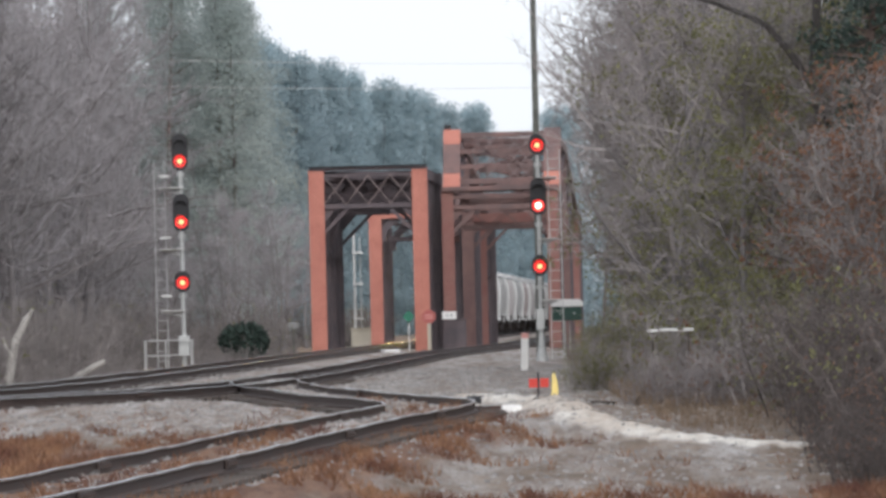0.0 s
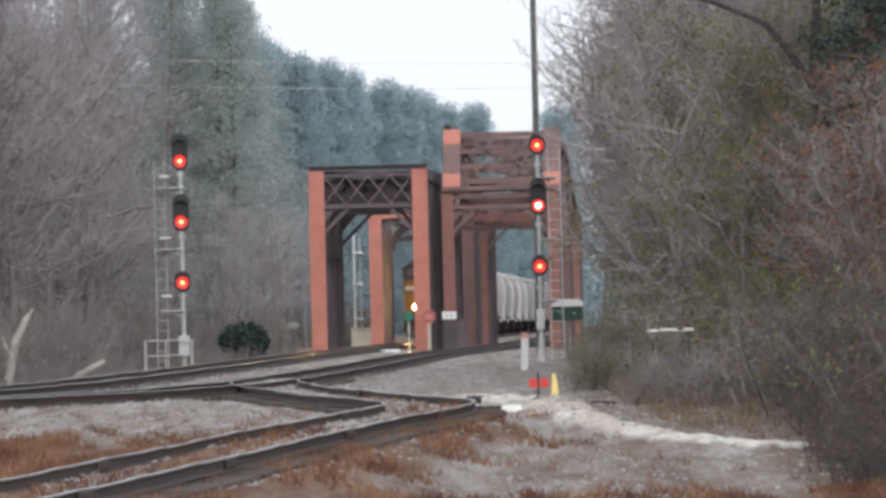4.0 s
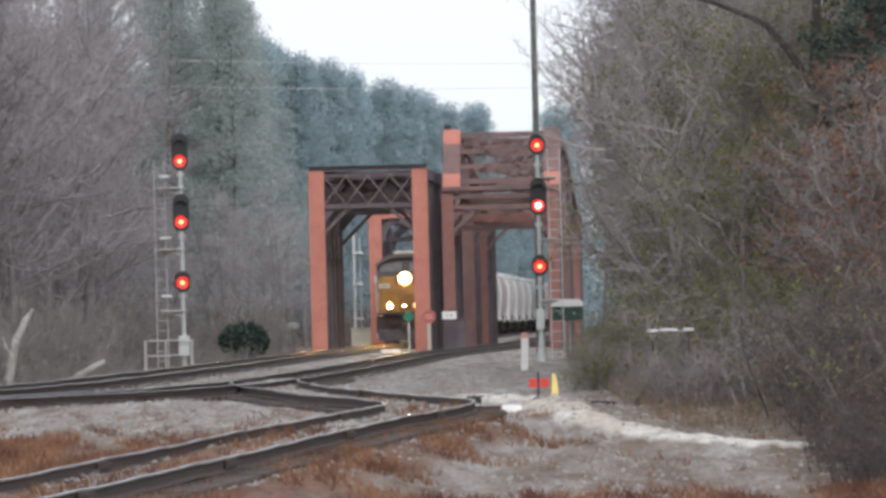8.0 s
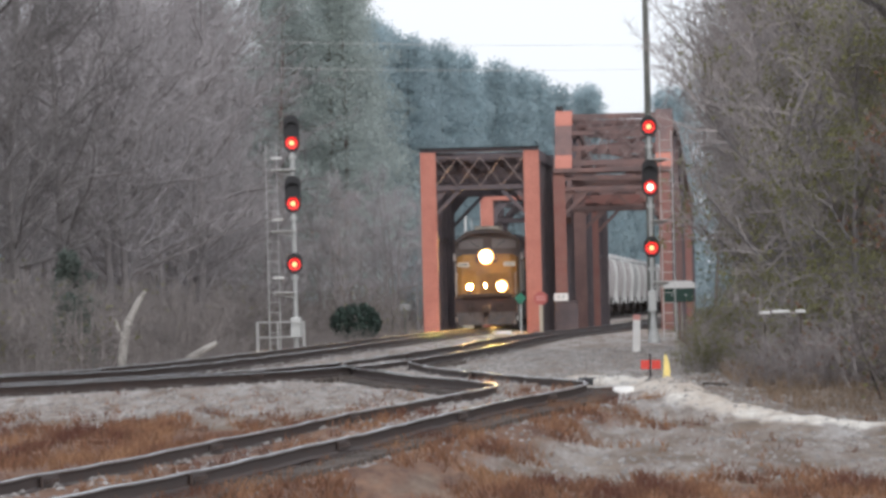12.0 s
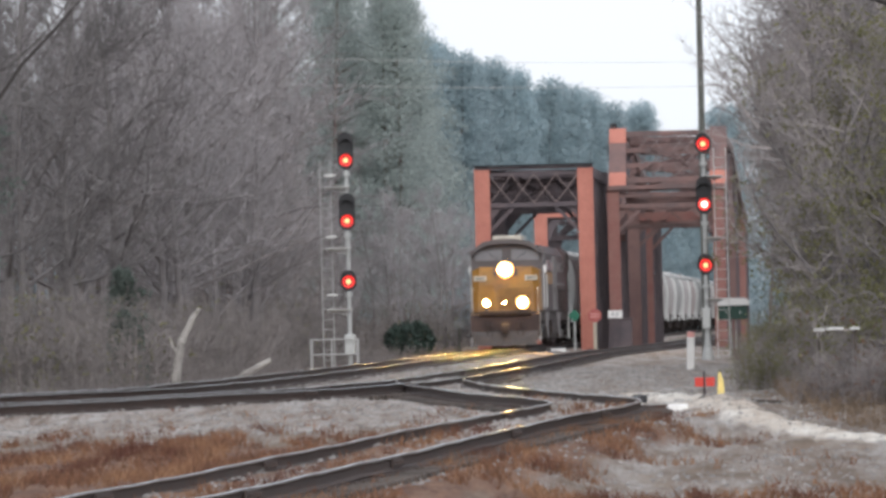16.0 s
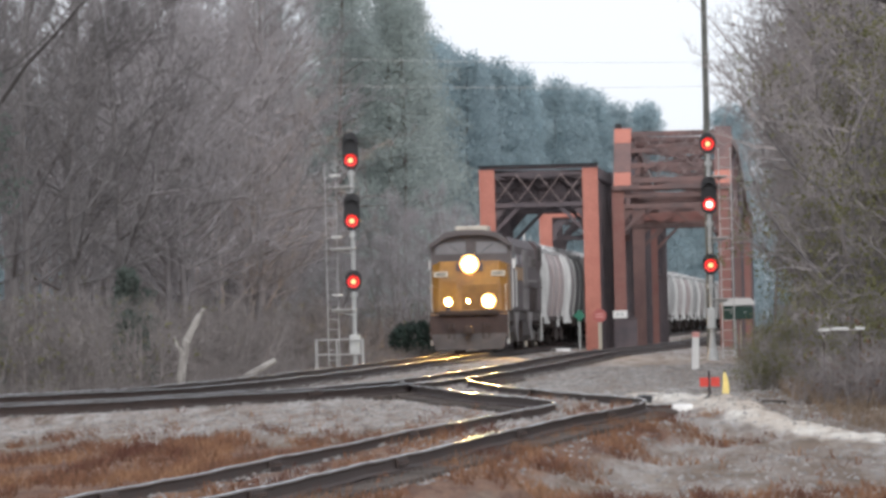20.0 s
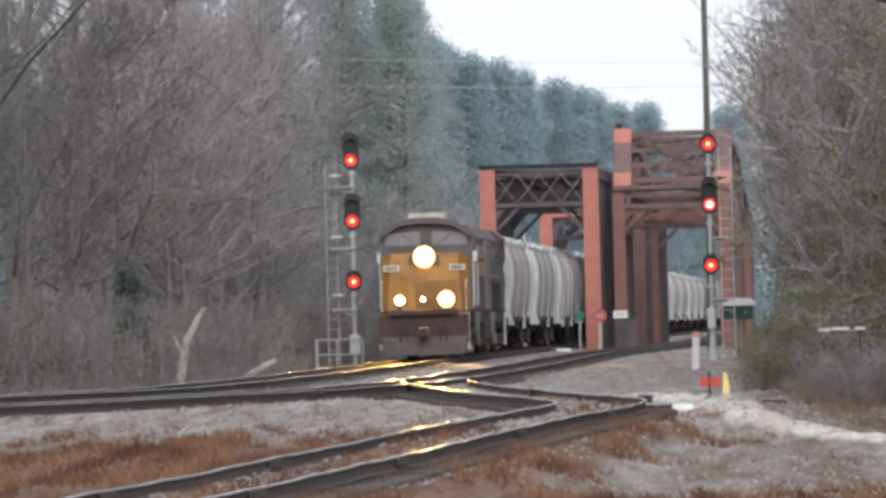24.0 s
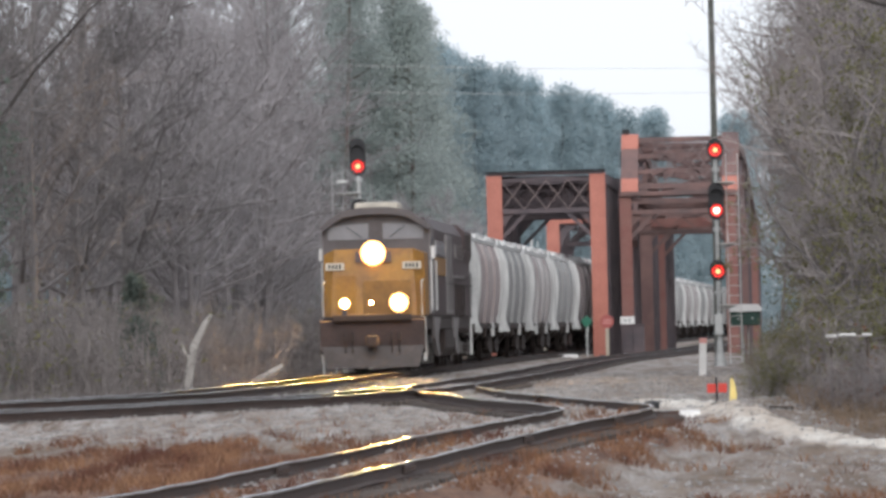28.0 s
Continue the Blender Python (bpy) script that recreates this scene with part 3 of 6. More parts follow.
def roof_bracing(b, y, depth, x, z, bays, steel):
    """Laterals and sway frames between the two sides."""
    step = depth / bays
    for k in range(bays):
        part("top_lateral", beam(bmesh.new(), (-x, y + k * step, z - 0.15), (x, y + (k + 1) * step, z - 0.15), 0.2, 0.16), steel, b)
        part("top_lateral", beam(bmesh.new(), (x, y + k * step, z - 0.2), (-x, y + (k + 1) * step, z - 0.2), 0.2, 0.12), steel, b)
        part("sway_strut", laced(bmesh.new(), (-x, y + (k + 1) * step, z - 0.3), (x, y + (k + 1) * step, z - 0.3), 0.3, 0.3, 0.08, 0.6), steel, b)
        cross_lattice(b, y + (k + 1) * step, x, z - 1.55, z - 0.35, 3, 0.3, steel)
        part("sway_strut", beam(bmesh.new(), (-x, y + (k + 1) * step, z - 1.6), (x, y + (k + 1) * step, z - 1.6), 0.2, 0.16), steel, b)


def deck(b, length, x):
    """The floor that carries the rails."""
    for a in (-x, x):
        part("bottom_chord", beam(bmesh.new(), (a, 0, -0.5), (a, length, -0.5), 0.42, 0.5), M_RUST_STEEL, b)
    for a in (-0.9, 0.9):
        part("stringer", beam(bmesh.new(), (a, 0.2, -0.65), (a, length - 0.2, -0.65), 0.28, 0.66), M_RUST_STEEL, b)
    for k in range(int(length / 6) + 1):
        part("floor_beam", beam(bmesh.new(), (-x, k * 6, -0.8), (x, k * 6, -0.8), 0.35, 0.6), M_RUST_STEEL, b)


def make_red_bridge():
    b = thing("truss_bridge", "weathered red steel railway bridge with two latticed portal towers", "railway bridge", at=rigid(T1, 260, 306))
    half, pw, top = 2.72, 0.66, 8.2
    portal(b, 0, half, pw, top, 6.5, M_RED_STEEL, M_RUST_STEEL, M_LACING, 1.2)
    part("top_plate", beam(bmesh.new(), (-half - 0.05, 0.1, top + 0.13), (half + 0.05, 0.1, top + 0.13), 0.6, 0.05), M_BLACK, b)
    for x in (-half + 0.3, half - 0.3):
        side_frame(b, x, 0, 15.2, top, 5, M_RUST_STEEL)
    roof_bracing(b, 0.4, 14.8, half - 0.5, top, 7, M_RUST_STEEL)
    # dark plates added to darken the gaps behind the lattice
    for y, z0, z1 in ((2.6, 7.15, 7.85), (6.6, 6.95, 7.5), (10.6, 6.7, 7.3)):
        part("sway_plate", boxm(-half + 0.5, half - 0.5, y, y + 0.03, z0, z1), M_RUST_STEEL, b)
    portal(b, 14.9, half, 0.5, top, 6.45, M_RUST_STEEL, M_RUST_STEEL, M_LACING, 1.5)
    # the second tower across the river
    low = 7.3
    portal(b, 46, half, 0.64, low, 6.85, M_RED_STEEL, M_RUST_STEEL, M_LACING, 1.35, arch=True)
    part("fascia", boxm(-half + 0.64, half - 0.64, 45.86, 45.9, 6.72, 7.02), M_RED_STEEL, b, "red fascia strut")
    part("top_plate", beam(bmesh.new(), (-half - 0.03, 46.1, low + 0.12), (half + 0.03, 46.1, low + 0.12), 0.5, 0.06), M_RED_STEEL, b)
    for x in (-half + 0.32, half - 0.32):
        side_frame(b, x, 46, 12.0, low, 4, M_RUST_STEEL, 0.5)
    roof_bracing(b, 46.4, 11.4, half - 0.5, low, 3, M_RUST_STEEL)
    portal(b, 57.8, half, 0.5, low, 6.6, M_RUST_STEEL, M_RUST_STEEL, M_LACING, 1.5, arch=True)
    deck(b, 58, half - 0.35)


def make_tall_bridge():
    b = thing("tall_truss_bridge", "tall rusty brown truss bridge with an arching top chord", "railway bridge", at=rigid(T2, 264, 312, -0.12))
    half, pw, top = 2.71, 0.5, 7.2
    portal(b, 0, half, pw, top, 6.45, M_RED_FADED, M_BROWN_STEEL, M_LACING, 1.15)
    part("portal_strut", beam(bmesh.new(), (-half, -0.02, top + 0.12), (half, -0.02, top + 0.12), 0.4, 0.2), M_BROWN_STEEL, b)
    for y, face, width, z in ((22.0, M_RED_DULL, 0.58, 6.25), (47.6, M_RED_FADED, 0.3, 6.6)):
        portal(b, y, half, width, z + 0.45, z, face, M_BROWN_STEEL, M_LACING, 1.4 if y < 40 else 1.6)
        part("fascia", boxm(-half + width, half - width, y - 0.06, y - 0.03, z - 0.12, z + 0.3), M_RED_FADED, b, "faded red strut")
    chord = [(6.0, 10.0), (22.0, 9.9), (36.0, 8.6), (47.6, 7.1), (58.0, 6.9)]
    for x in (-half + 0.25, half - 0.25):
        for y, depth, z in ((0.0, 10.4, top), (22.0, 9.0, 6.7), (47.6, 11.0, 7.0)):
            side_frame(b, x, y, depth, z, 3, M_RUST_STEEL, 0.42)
        for (ya, za), (yb, zb) in zip(chord, chord[1:]):
            part("top_chord", beam(bmesh.new(), (x, ya, za - 0.2), (x, yb, zb - 0.2), 0.5, 0.45), M_BROWN_STEEL, b)
        part("hanger", beam(bmesh.new(), (x, 22.3, 6.5), (x, 22.3, 9.7), 0.4, 0.3, (0, 1, 0)), M_BROWN_STEEL, b)
        part("hanger", beam(bmesh.new(), (x, 36, -0.4), (x, 36, 8.4), 0.3, 0.3, (0, 1, 0)), M_RUST_STEEL, b)
        for ya, za, yb, zb in ((10.0, 7.0, 22.0, 9.6), (22.0, 9.6, 31.0, 6.6), (36.0, 8.3, 47.6, 6.8)):
            part("diagonal", beam(bmesh.new(), (x, ya, za), (x, yb, zb), 0.12, 0.3, (1, 0, 0)), M_RUST_STEEL, b)
    # the raised front: broad plated posts that lean back above the lower portal
    wide, tip = 0.78, 10.12
    for s in (-1, 1):
        x = s * (half + 0.08 - wide / 2)
        foot, head = Vector((x, 1.8, 5.0)), Vector((x, 5.8, tip))
        post = part("raised_post", beam(bmesh.new(), foot, head, wide, 0.5, (0, 1, 0)), M_BROWN_STEEL, b)
        out = Vector((0, -(head.z - foot.z), head.y - foot.y)).normalized() * 0.27
        for k0, k1, paint in ((0.45, 0.58, M_RED_STEEL), (0.582, 0.86, M_BROWN_STEEL), (0.862, 1.0, M_RED_STEEL if s < 0 else M_BROWN_STEEL)):
            part("cover_plate", beam(bmesh.new(), foot.lerp(head, k0) + out, foot.lerp(head, k1) + out, wide + 0.04, 0.024, (0, 1, 0)), paint, post, "plate with faded red bands" if paint is M_RED_STEEL else "")
    part("finial", boxm(-half - 0.05, -half + 0.27, 5.6, 5.9, tip + 0.02, tip + 0.42, 0.03), M_BLACK, b, "small dark box on the post head")
    inner = half + 0.08 - wide

    def lean(z):
        return 1.8 + 4.0 * (z - 5.0) / (tip - 5.0)

    for z, h in ((10.0, 0.26), (9.2, 0.2), (8.45, 0.24), (7.75, 0.26)):
        part("portal_strut", beam(bmesh.new(), (-inner, lean(z), z), (inner, lean(z), z), 0.35, h), M_BROWN_STEEL, b)
    bands = (7.8, 8.45, 9.2, 9.95)
    for z0, z1 in zip(bands, bands[1:]):
        for i in range(7):
            xa, xb = -inner + 2 * inner * i / 7, -inner + 2 * inner * (i + 1) / 7
            for a, c, o in ((xa, xb, 0.2), (xb, xa, 0.17)):
                part("lacing_bar", beam(bmesh.new(), (a, lean(z0) - o, z0), (c, lean(z1) - o, z1), 0.025, 0.12, (0, 1, 0)), M_LACING if i % 3 else M_BROWN_STEEL, b)
    for a in (-1, 1):
        part("portal_diagonal", beam(bmesh.new(), (a * inner, lean(9.9) - 0.25, 9.9), (-a * inner, lean(7.9) - 0.25, 7.9), 0.05, 0.2, (0, 1, 0)), M_BROWN_STEEL, b)
    for (ya, za), (yb, zb) in zip(chord, chord[1:]):
        n = max(2, int((yb - ya) / 5))
        for k in range(n):
            p, q = k / n, (k + 1) / n
            y0, z0, y1, z1 = ya + (yb - ya) * p, za + (zb - za) * p - 0.2, ya + (yb - ya) * q, za + (zb - za) * q - 0.2
            part("top_lateral", beam(bmesh.new(), (-inner, y0, z0), (inner, y1, z1), 0.2, 0.2), M_BROWN_STEEL, b)
            part("top_lateral", beam(bmesh.new(), (inner, y0, z0 - 0.05), (-inner, y1, z1 - 0.05), 0.2, 0.2), M_BROWN_STEEL, b)
            part("sway_strut", laced(bmesh.new(), (-inner, y1, z1), (inner, y1, z1), 0.3, 0.5, 0.08, 0.6), M_BROWN_STEEL, b)
            if z1 > 8.2:
                cross_lattice(b, y1, inner, max(6.9, z1 - 1.6), z1 - 0.2, 4, 0.14, M_BROWN_STEEL)
    roof_bracing(b, 0.5, 9.5, half - 0.5, top, 2, M_BROWN_STEEL)
    deck(b, 58, half - 0.35)


make_red_bridge()
make_tall_bridge()


def make_piers():
    for name, line, ys in (("bridge_abutment", T1, (259.5, 307.5)), ("bridge_abutment", T2, (263.5, 315.5))):
        for y in ys:
            p = line.at(line.s_at_y(y))
            a = thing(name, "pale concrete abutment under a truss end", "abutment", group="bridge abutments", at=pose(p.x, y, 0))
            part("seat", boxm(-3.0, 3.0, -1.4, 1.6, -6.5, -1.12, 0.05), M_CONCRETE, a)
            part("backwall", boxm(-3.2, 3.2, -1.9, -1.42, -6.5, -0.42, 0.05), M_CONCRETE, a)
    w = thing("wing_wall", "low cream concrete wing wall beside the bridge", "wall", at=pose(-4.6, 309, -0.3))
    part("wall", boxm(-0.55, 0.7, -0.3, 0.3, -0.4, 1.0, 0.05), M_CONCRETE, w)
    part("coping", boxm(-0.6, 0.75, -0.36, 0.36, 1.0, 1.12, 0.03), M_CONCRETE, w)


make_piers()


# ---- signals, poles, signs ----
def signal_head(parent, z, lenses, lamp, strong=False):
    """A black backboard with round lenses behind hoods; the one numbered lamp is lit."""
    h = 0.55 * lenses + 0.12
    bm = bmesh.new()
    k, r = 10, 0.27
    top, low = z + h - 0.28, z - 0.05
    out = [(r * math.cos(math.pi * i / k), top - r + r * math.sin(math.pi * i / k)) for i in range(k + 1)]
    out += [(-r * math.cos(math.pi * i / k), low - r * math.sin(math.pi * i / k)) for i in range(k + 1)]
    prism(bm, out, -0.02, 0.01)
    head = part("signal_head", bm, M_BLACK, parent, "black signal head with a lit red lens")
    part("housing", boxm(-0.2, 0.2, 0.012, 0.3, z - 0.22, z + h - 0.42, 0.03), M_BLACK, head)
    for i in range(lenses):
        c = z + 0.5 * i
        hood = bmesh.new()
        arc = [(0.225 * math.cos(math.pi * j / 10), c + 0.225 * math.sin(math.pi * j / 10)) for j in range(11)]
        arc += [(0.21 * math.cos(math.pi * j / 10), c + 0.21 * math.sin(math.pi * j / 10)) for j in range(10, -1, -1)]
        prism(hood, arc, -0.2, -0.022)
        part("hood", hood, M_BLACK, head)
        disc = bmesh.new()
        bmesh.ops.create_circle(disc, cap_ends=True, radius=0.2 if i == lamp else 0.13, segments=24, matrix=pose(0, -0.032, c, 90))
        lens = part("lens", disc, M_LAMP if i == lamp else M_BLACK, head)
        if i == lamp:
            gap = bmesh.new()
            bmesh.ops.create_circle(gap, cap_ends=True, radius=0.15, segments=20, matrix=pose(0, -0.036, c, 90))
            part("inner_ring", gap, M_LAMP_DIM, lens)
            core = bmesh.new()
            bmesh.ops.create_circle(core, cap_ends=True, radius=0.12 if strong else 0.085, segments=20, matrix=pose(0, -0.04, c, 90))
            part("bulb", core, M_LAMP_WHITE if strong else M_LAMP_CORE, lens)


def make_ladder(t, x, y, z0, z1, wide, arms, metal=M_LADDER):
    for a in (-1, 1):
        part("ladder_rail", tubem([(x + a * wide / 2, y, z0), (x + a * wide / 2, y, z1)], 0.02, 6), metal, t)
    z = z0 + 0.25
    while z < z1 - 0.1:
        part("rung", tubem([(x - wide / 2, y, z), (x + wide / 2, y, z)], 0.013, 5), metal, t)
        z += 0.34
    for z in arms:
        part("bracket", beam(bmesh.new(), (0, 0.1, z), (x, y, z), 0.07, 0.06), M_ALU, t)
        part("bracket", beam(bmesh.new(), (0.06 if x < 0 else -0.06, 0.05, z - 0.16), (x, y, z), 0.05, 0.05), M_ALU, t)
        part("platform", boxm(min(0, x) - 0.02, max(0, x) + 0.1, -0.12, 0.28, z + 0.03, z + 0.06), M_ALU, t)


def make_left_signal():
    x, y = -8.72, 188
    g = ground_z(x, y)
    t = thing("railway_signal", "three-head colour light signal, all red, with ladder and railed platform", "railway signal", group="railway signals", at=pose(x, y, g, 0, 0, 0))
    part("mast", tubem([(0, 0.08, 0), (0, 0.08, 7.3)], 0.075, 12), M_GALV, t)
    part("mast_base", boxm(-0.18, 0.18, -0.1, 0.26, 0.5, 1.15, 0.03), M_GALV, t, "pale junction box at the foot")
    part("footing", boxm(-1.35, 0.35, -0.4, 0.6, -0.3, 0.06, 0.03), M_CONCRETE, t)
    for z, n in ((6.98, 2), (4.95, 2), (2.92, 1)):
        signal_head(t, z, n, 0)
    for z in (6.45, 4.4, 2.4):
        part("clamp", tubem([(0, 0.08, z), (0, 0.08, z + 0.14)], 0.13, 10), M_GALV, t)
    make_ladder(t, -0.72, 0.35, 0.06, 7.0, 0.36, (6.05, 4.0, 1.95))
    for z in (6.45, 4.4, 2.45):
        part("step", boxm(-0.72, -0.36, -0.1, 0.2, z, z + 0.07), M_ALU, t)
    for a, b in (((-1.3, -0.3), (0.25, -0.3)), ((-1.3, 0.5), (0.25, 0.5)), ((-1.3, -0.3), (-1.3, 0.5))):
        for z in (0.5, 1.0):
            part("guard_rail", tubem([(*a, z), (*b, z)], 0.025, 6), M_LADDER, t)
    for px, py in ((-1.3, -0.3), (0.25, -0.3), (-1.3, 0.5), (0.25, 0.5), (-0.6, -0.3)):
        part("guard_post", tubem([(px, py, 0), (px, py, 1.02)], 0.028, 6), M_LADDER, t)


def make_right_signal():
    x, y = 3.22, 188
    g = ground_z(x, y)
    t = thing("railway_signal", "three-head colour light signal on a conical foot, all red", "railway signal", group="railway signals", at=pose(x, y, g))
    part("mast", tubem([(0, 0.08, 0.5), (0, 0.08, 7.3)], 0.07, 12), M_GALV, t)
    part("mast_base", tubem([(0, 0.08, -0.05), (0, 0.08, 0.1), (0, 0.08, 0.5), (0, 0.08, 0.9)], [0.22, 0.2, 0.12, 0.085], 12), M_GALV, t, "flared cast foot")
    part("junction_box", boxm(-0.16, 0.12, -0.06, 0.2, 1.05, 1.75, 0.03), M_GALV, t)
    for z, n in ((7.22, 1), (5.2, 2), (3.17, 1)):
        signal_head(t, z, n, 0, n == 2)
    for z in (6.5, 4.5, 2.4):
        part("clamp", tubem([(0, 0.08, z), (0, 0.08, z + 0.14)], 0.13, 10), M_GALV, t)
    make_ladder(t, 0.55, 0.4, 0.06, 7.1, 0.4, (6.1, 4.05, 2.0), M_ALU)


make_left_signal()
make_right_signal()


def make_pole():
    x, y = 3.38, 200
    t = thing("utility_pole", "tall weathered utility pole carrying thin wires", "utility pole", at=pose(x, y, ground_z(x, y)))
    part("pole", tubem([(0, 0, -0.5), (0.03, 0, 6), (0.02, 0, 16)], [0.16, 0.135, 0.11], 12), M_POLE, t)
    part("crossarm", boxm(-1.2, 1.2, -0.16, -0.05, 14.6, 14.75), M_POLE, t)
    for a in (-1.05, -0.5, 0.5, 1.05):
        part("insulator", tubem([(a, -0.1, 14.75), (a, -0.1, 14.92)], 0.05, 8), M_WHITE, t)


make_pole()


def make_wires():
    for x0, z0, x1, z1 in ((-20, 17.2, 15, 16.2), (-20, 15.6, 15, 14.8)):
        t = thing("overhead_wire", "thin pale wire strung across the valley", "wire", group="overhead wires")
        pts = []
        for i in range(13):
            k = i / 12
            pts.append((x0 + (x1 - x0) * k, 335, z0 + (z1 - z0) * k - 0.25 * math.sin(math.pi * k)))
        part("wire", tubem(pts, 0.013, 5), M_ALU, t)
    for x, z in ((-20, 18), (15, 17)):
        t = thing("utility_pole", "weathered pole among the trees across the river", "utility pole", at=pose(x, 335, ground_z(x, 335)))
        part("pole", tubem([(0, 0, -0.5), (0, 0, z)], [0.18, 0.12], 8), M_POLE, t)


make_wires()


def make_small_things():
    # white leaning marker post
    x, y = 2.18, 156
    t = thing("marker_post", "white painted post with a faded red top beside the gravel", "post", at=pose(x, y, ground_z(x, y) + 0.1, 0, 2, 0))
    part("post", boxm(-0.1, 0.1, -0.1, 0.1, -0.2, 0.8, 0.015), M_WHITE, t)
    part("cap", boxm(-0.102, 0.102, -0.102, 0.102, 0.8, 0.95, 0.015), M_PINK, t, "faded red top")
    # switch stand
    x, y = 1.62, 98
    g = ground_z(x, y)
    t = thing("switch_stand", "switch stand with red target plates and a pale yellow blade", "switch stand", at=pose(x, y, g - 0.13))
    part("base", boxm(-0.12, 0.12, -0.12, 0.12, -0.1, 0.07, 0.02), M_TIE, t, "weathered low base")
    part("spindle", tubem([(-0.02, 0, 0.1), (-0.02, 0, 0.52)], 0.018, 8), M_BLACK, t)
    for a in (-0.105, 0.085):
        part("target", boxm(a - 0.078, a + 0.078, -0.012, 0.006, 0.25, 0.41, 0.004), M_SIGNRED, t, "red enamel target plate")
    blade = bmesh.new()
    prism(blade, [(0.2, 0.02), (0.3, 0.03), (0.33, 0.2), (0.31, 0.36), (0.27, 0.5), (0.225, 0.48), (0.215, 0.3)], -0.02, 0.02)
    part("yellow_blade", blade, M_YELLOW, t, "pale yellow curved blade")
    part("rod", tubem([(-0.25, 0, 0.02), (-1.0, -0.6, -0.04)], 0.012, 6), M_LADDER, t)
    part("handle", tubem([(0.0, -0.12, 0.15), (-0.05, -0.45, 0.1)], 0.02, 6), M_BLACK, t)
    x, y = 1.12, 96.3
    t = thing("cover_slab", "small white slab lying on the gravel", "slab", at=pose(x, y, ground_z(x, y)))
    part("slab", boxm(-0.19, 0.17, -0.2, 0.2, -0.05, 0.12, 0.03), M_WHITE, t)
    x, y = 2.6, 97.5
    t = thing("timber", "dark weathered timber lying in the grass", "timber", at=pose(x, y, ground_z(x, y) + 0.02, 0, 3, 8))
    part("beam", boxm(-0.45, 0.3, -0.12, 0.12, -0.06, 0.06, 0.015), M_TIE, t)
    # equipment case with a white roof on a post
    x, y = 4.45, 205
    g = ground_z(x, y)
    t = thing("equipment_case", "dark green trackside equipment case with a white roof", "equipment case", at=pose(x, y, g))
    part("case", boxm(-0.53, 0.53, -0.4, 0.4, 1.33, 1.84, 0.02), M_DKGREEN, t)
    for a in (-0.48, 0.03):
        door = part("door", boxm(a, a + 0.45, -0.425, -0.402, 1.38, 1.8, 0.004), M_DKGREEN, t)
        part("latch", boxm(a + 0.19, a + 0.26, -0.45, -0.426, 1.56, 1.62), M_GALV, door)
    roof = bmesh.new()
    prism(roof, [(-0.6, 1.84), (0.6, 1.84), (0.6, 1.98), (0.46, 2.1), (-0.5, 2.12), (-0.6, 2.02)], -0.5, 0.5)
    part("roof", roof, M_WHITE, t, "white roof")
    part("stand", tubem([(-0.1, 0, -0.2), (-0.1, 0, 1.33)], 0.055, 8), M_GALV, t)
    part("conduit", tubem([(0.1, 0.1, -0.2), (0.1, 0.1, 1.33)], 0.03, 6), M_GALV, t)
    # signs at the bridge
    x, y = -0.72, 258.2
    g = ground_z(x, y)
    t = thing("red_sign", "faded red sign on a pale post before the bridge", "sign", at=pose(x, y, g))
    part("post", boxm(-0.08, 0.08, -0.04, 0.04, -0.2, 1.5), M_CONCRETE, t)
    oct_ = [(0.33 * math.cos(math.pi / 8 + math.pi / 4 * i), 1.62 + 0.33 * math.sin(math.pi / 8 + math.pi / 4 * i)) for i in range(8)]
    part("plate", prism(bmesh.new(), oct_, -0.07, -0.045), M_SIGNPINK, t)
    for z in (1.53, 1.66):
        part("bar", boxm(-0.2, 0.2, -0.078, -0.072, z, z + 0.06), M_PINK, t)
    x, y = 0.22, 261
    t = thing("white_sign", "small white plate with grey bars fixed before the truss", "sign", at=pose(x, y, ground_z(x, y)))
    part("post", boxm(-0.03, 0.03, -0.03, 0.03, -0.2, 1.5), M_RUST_STEEL, t)
    part("plate", boxm(-0.33, 0.33, -0.06, -0.035, 1.5, 1.85, 0.004), M_WHITE, t)
    for a in (-0.18, 0.02):
        part("bar", boxm(a, a + 0.14, -0.066, -0.061, 1.6, 1.76), M_GALV, t)
    x, y = -1.63, 255
    t = thing("green_sign", "green diamond sign on a thin pale post before the bridge", "sign", at=pose(x, y, 0))
    part("post", boxm(-0.035, 0.035, -0.03, 0.03, -0.5, 1.55), M_GALV, t)
    part("plate", prism(bmesh.new(), [(0, 1.04), (0.29, 1.33), (0, 1.62), (-0.29, 1.33)], -0.06, -0.035), M_GREEN, t)
    x, y = -2.4, 245
    t = thing("pale_slab", "small white slab lying on the ballast", "slab", at=pose(x, y, ground_z(x, y), 0, 0, 12))
    part("slab", boxm(-0.34, 0.34, -0.5, 0.5, -0.05, 0.12, 0.04), M_WHITE, t)
    x, y = 0.45, 262.5
    t = thing("relay_cabinet", "dark weathered cabinet below the white sign", "cabinet", at=pose(x, y, ground_z(x, y)))
    body = part("body", boxm(-0.55, 0.55, -0.3, 0.3, -0.1, 1.42, 0.02), M_RUST_STEEL, t)
    for a in (-0.5, 0.02):
        part("door", boxm(a, a + 0.48, -0.33, -0.302, 0.1, 1.34, 0.006), M_RUST_STEEL, body)
    part("lid", boxm(-0.6, 0.6, -0.36, 0.34, 1.42, 1.48, 0.015), M_RUST_STEEL, t)
    x, y = -6.6, 245
    t = thing("small_sign", "small grey plate on a thin post beside the track", "sign", at=pose(x, y, ground_z(x, y)))
    part("post", boxm(-0.05, 0.05, -0.04, 0.04, -0.2, 1.35), M_POLE, t)
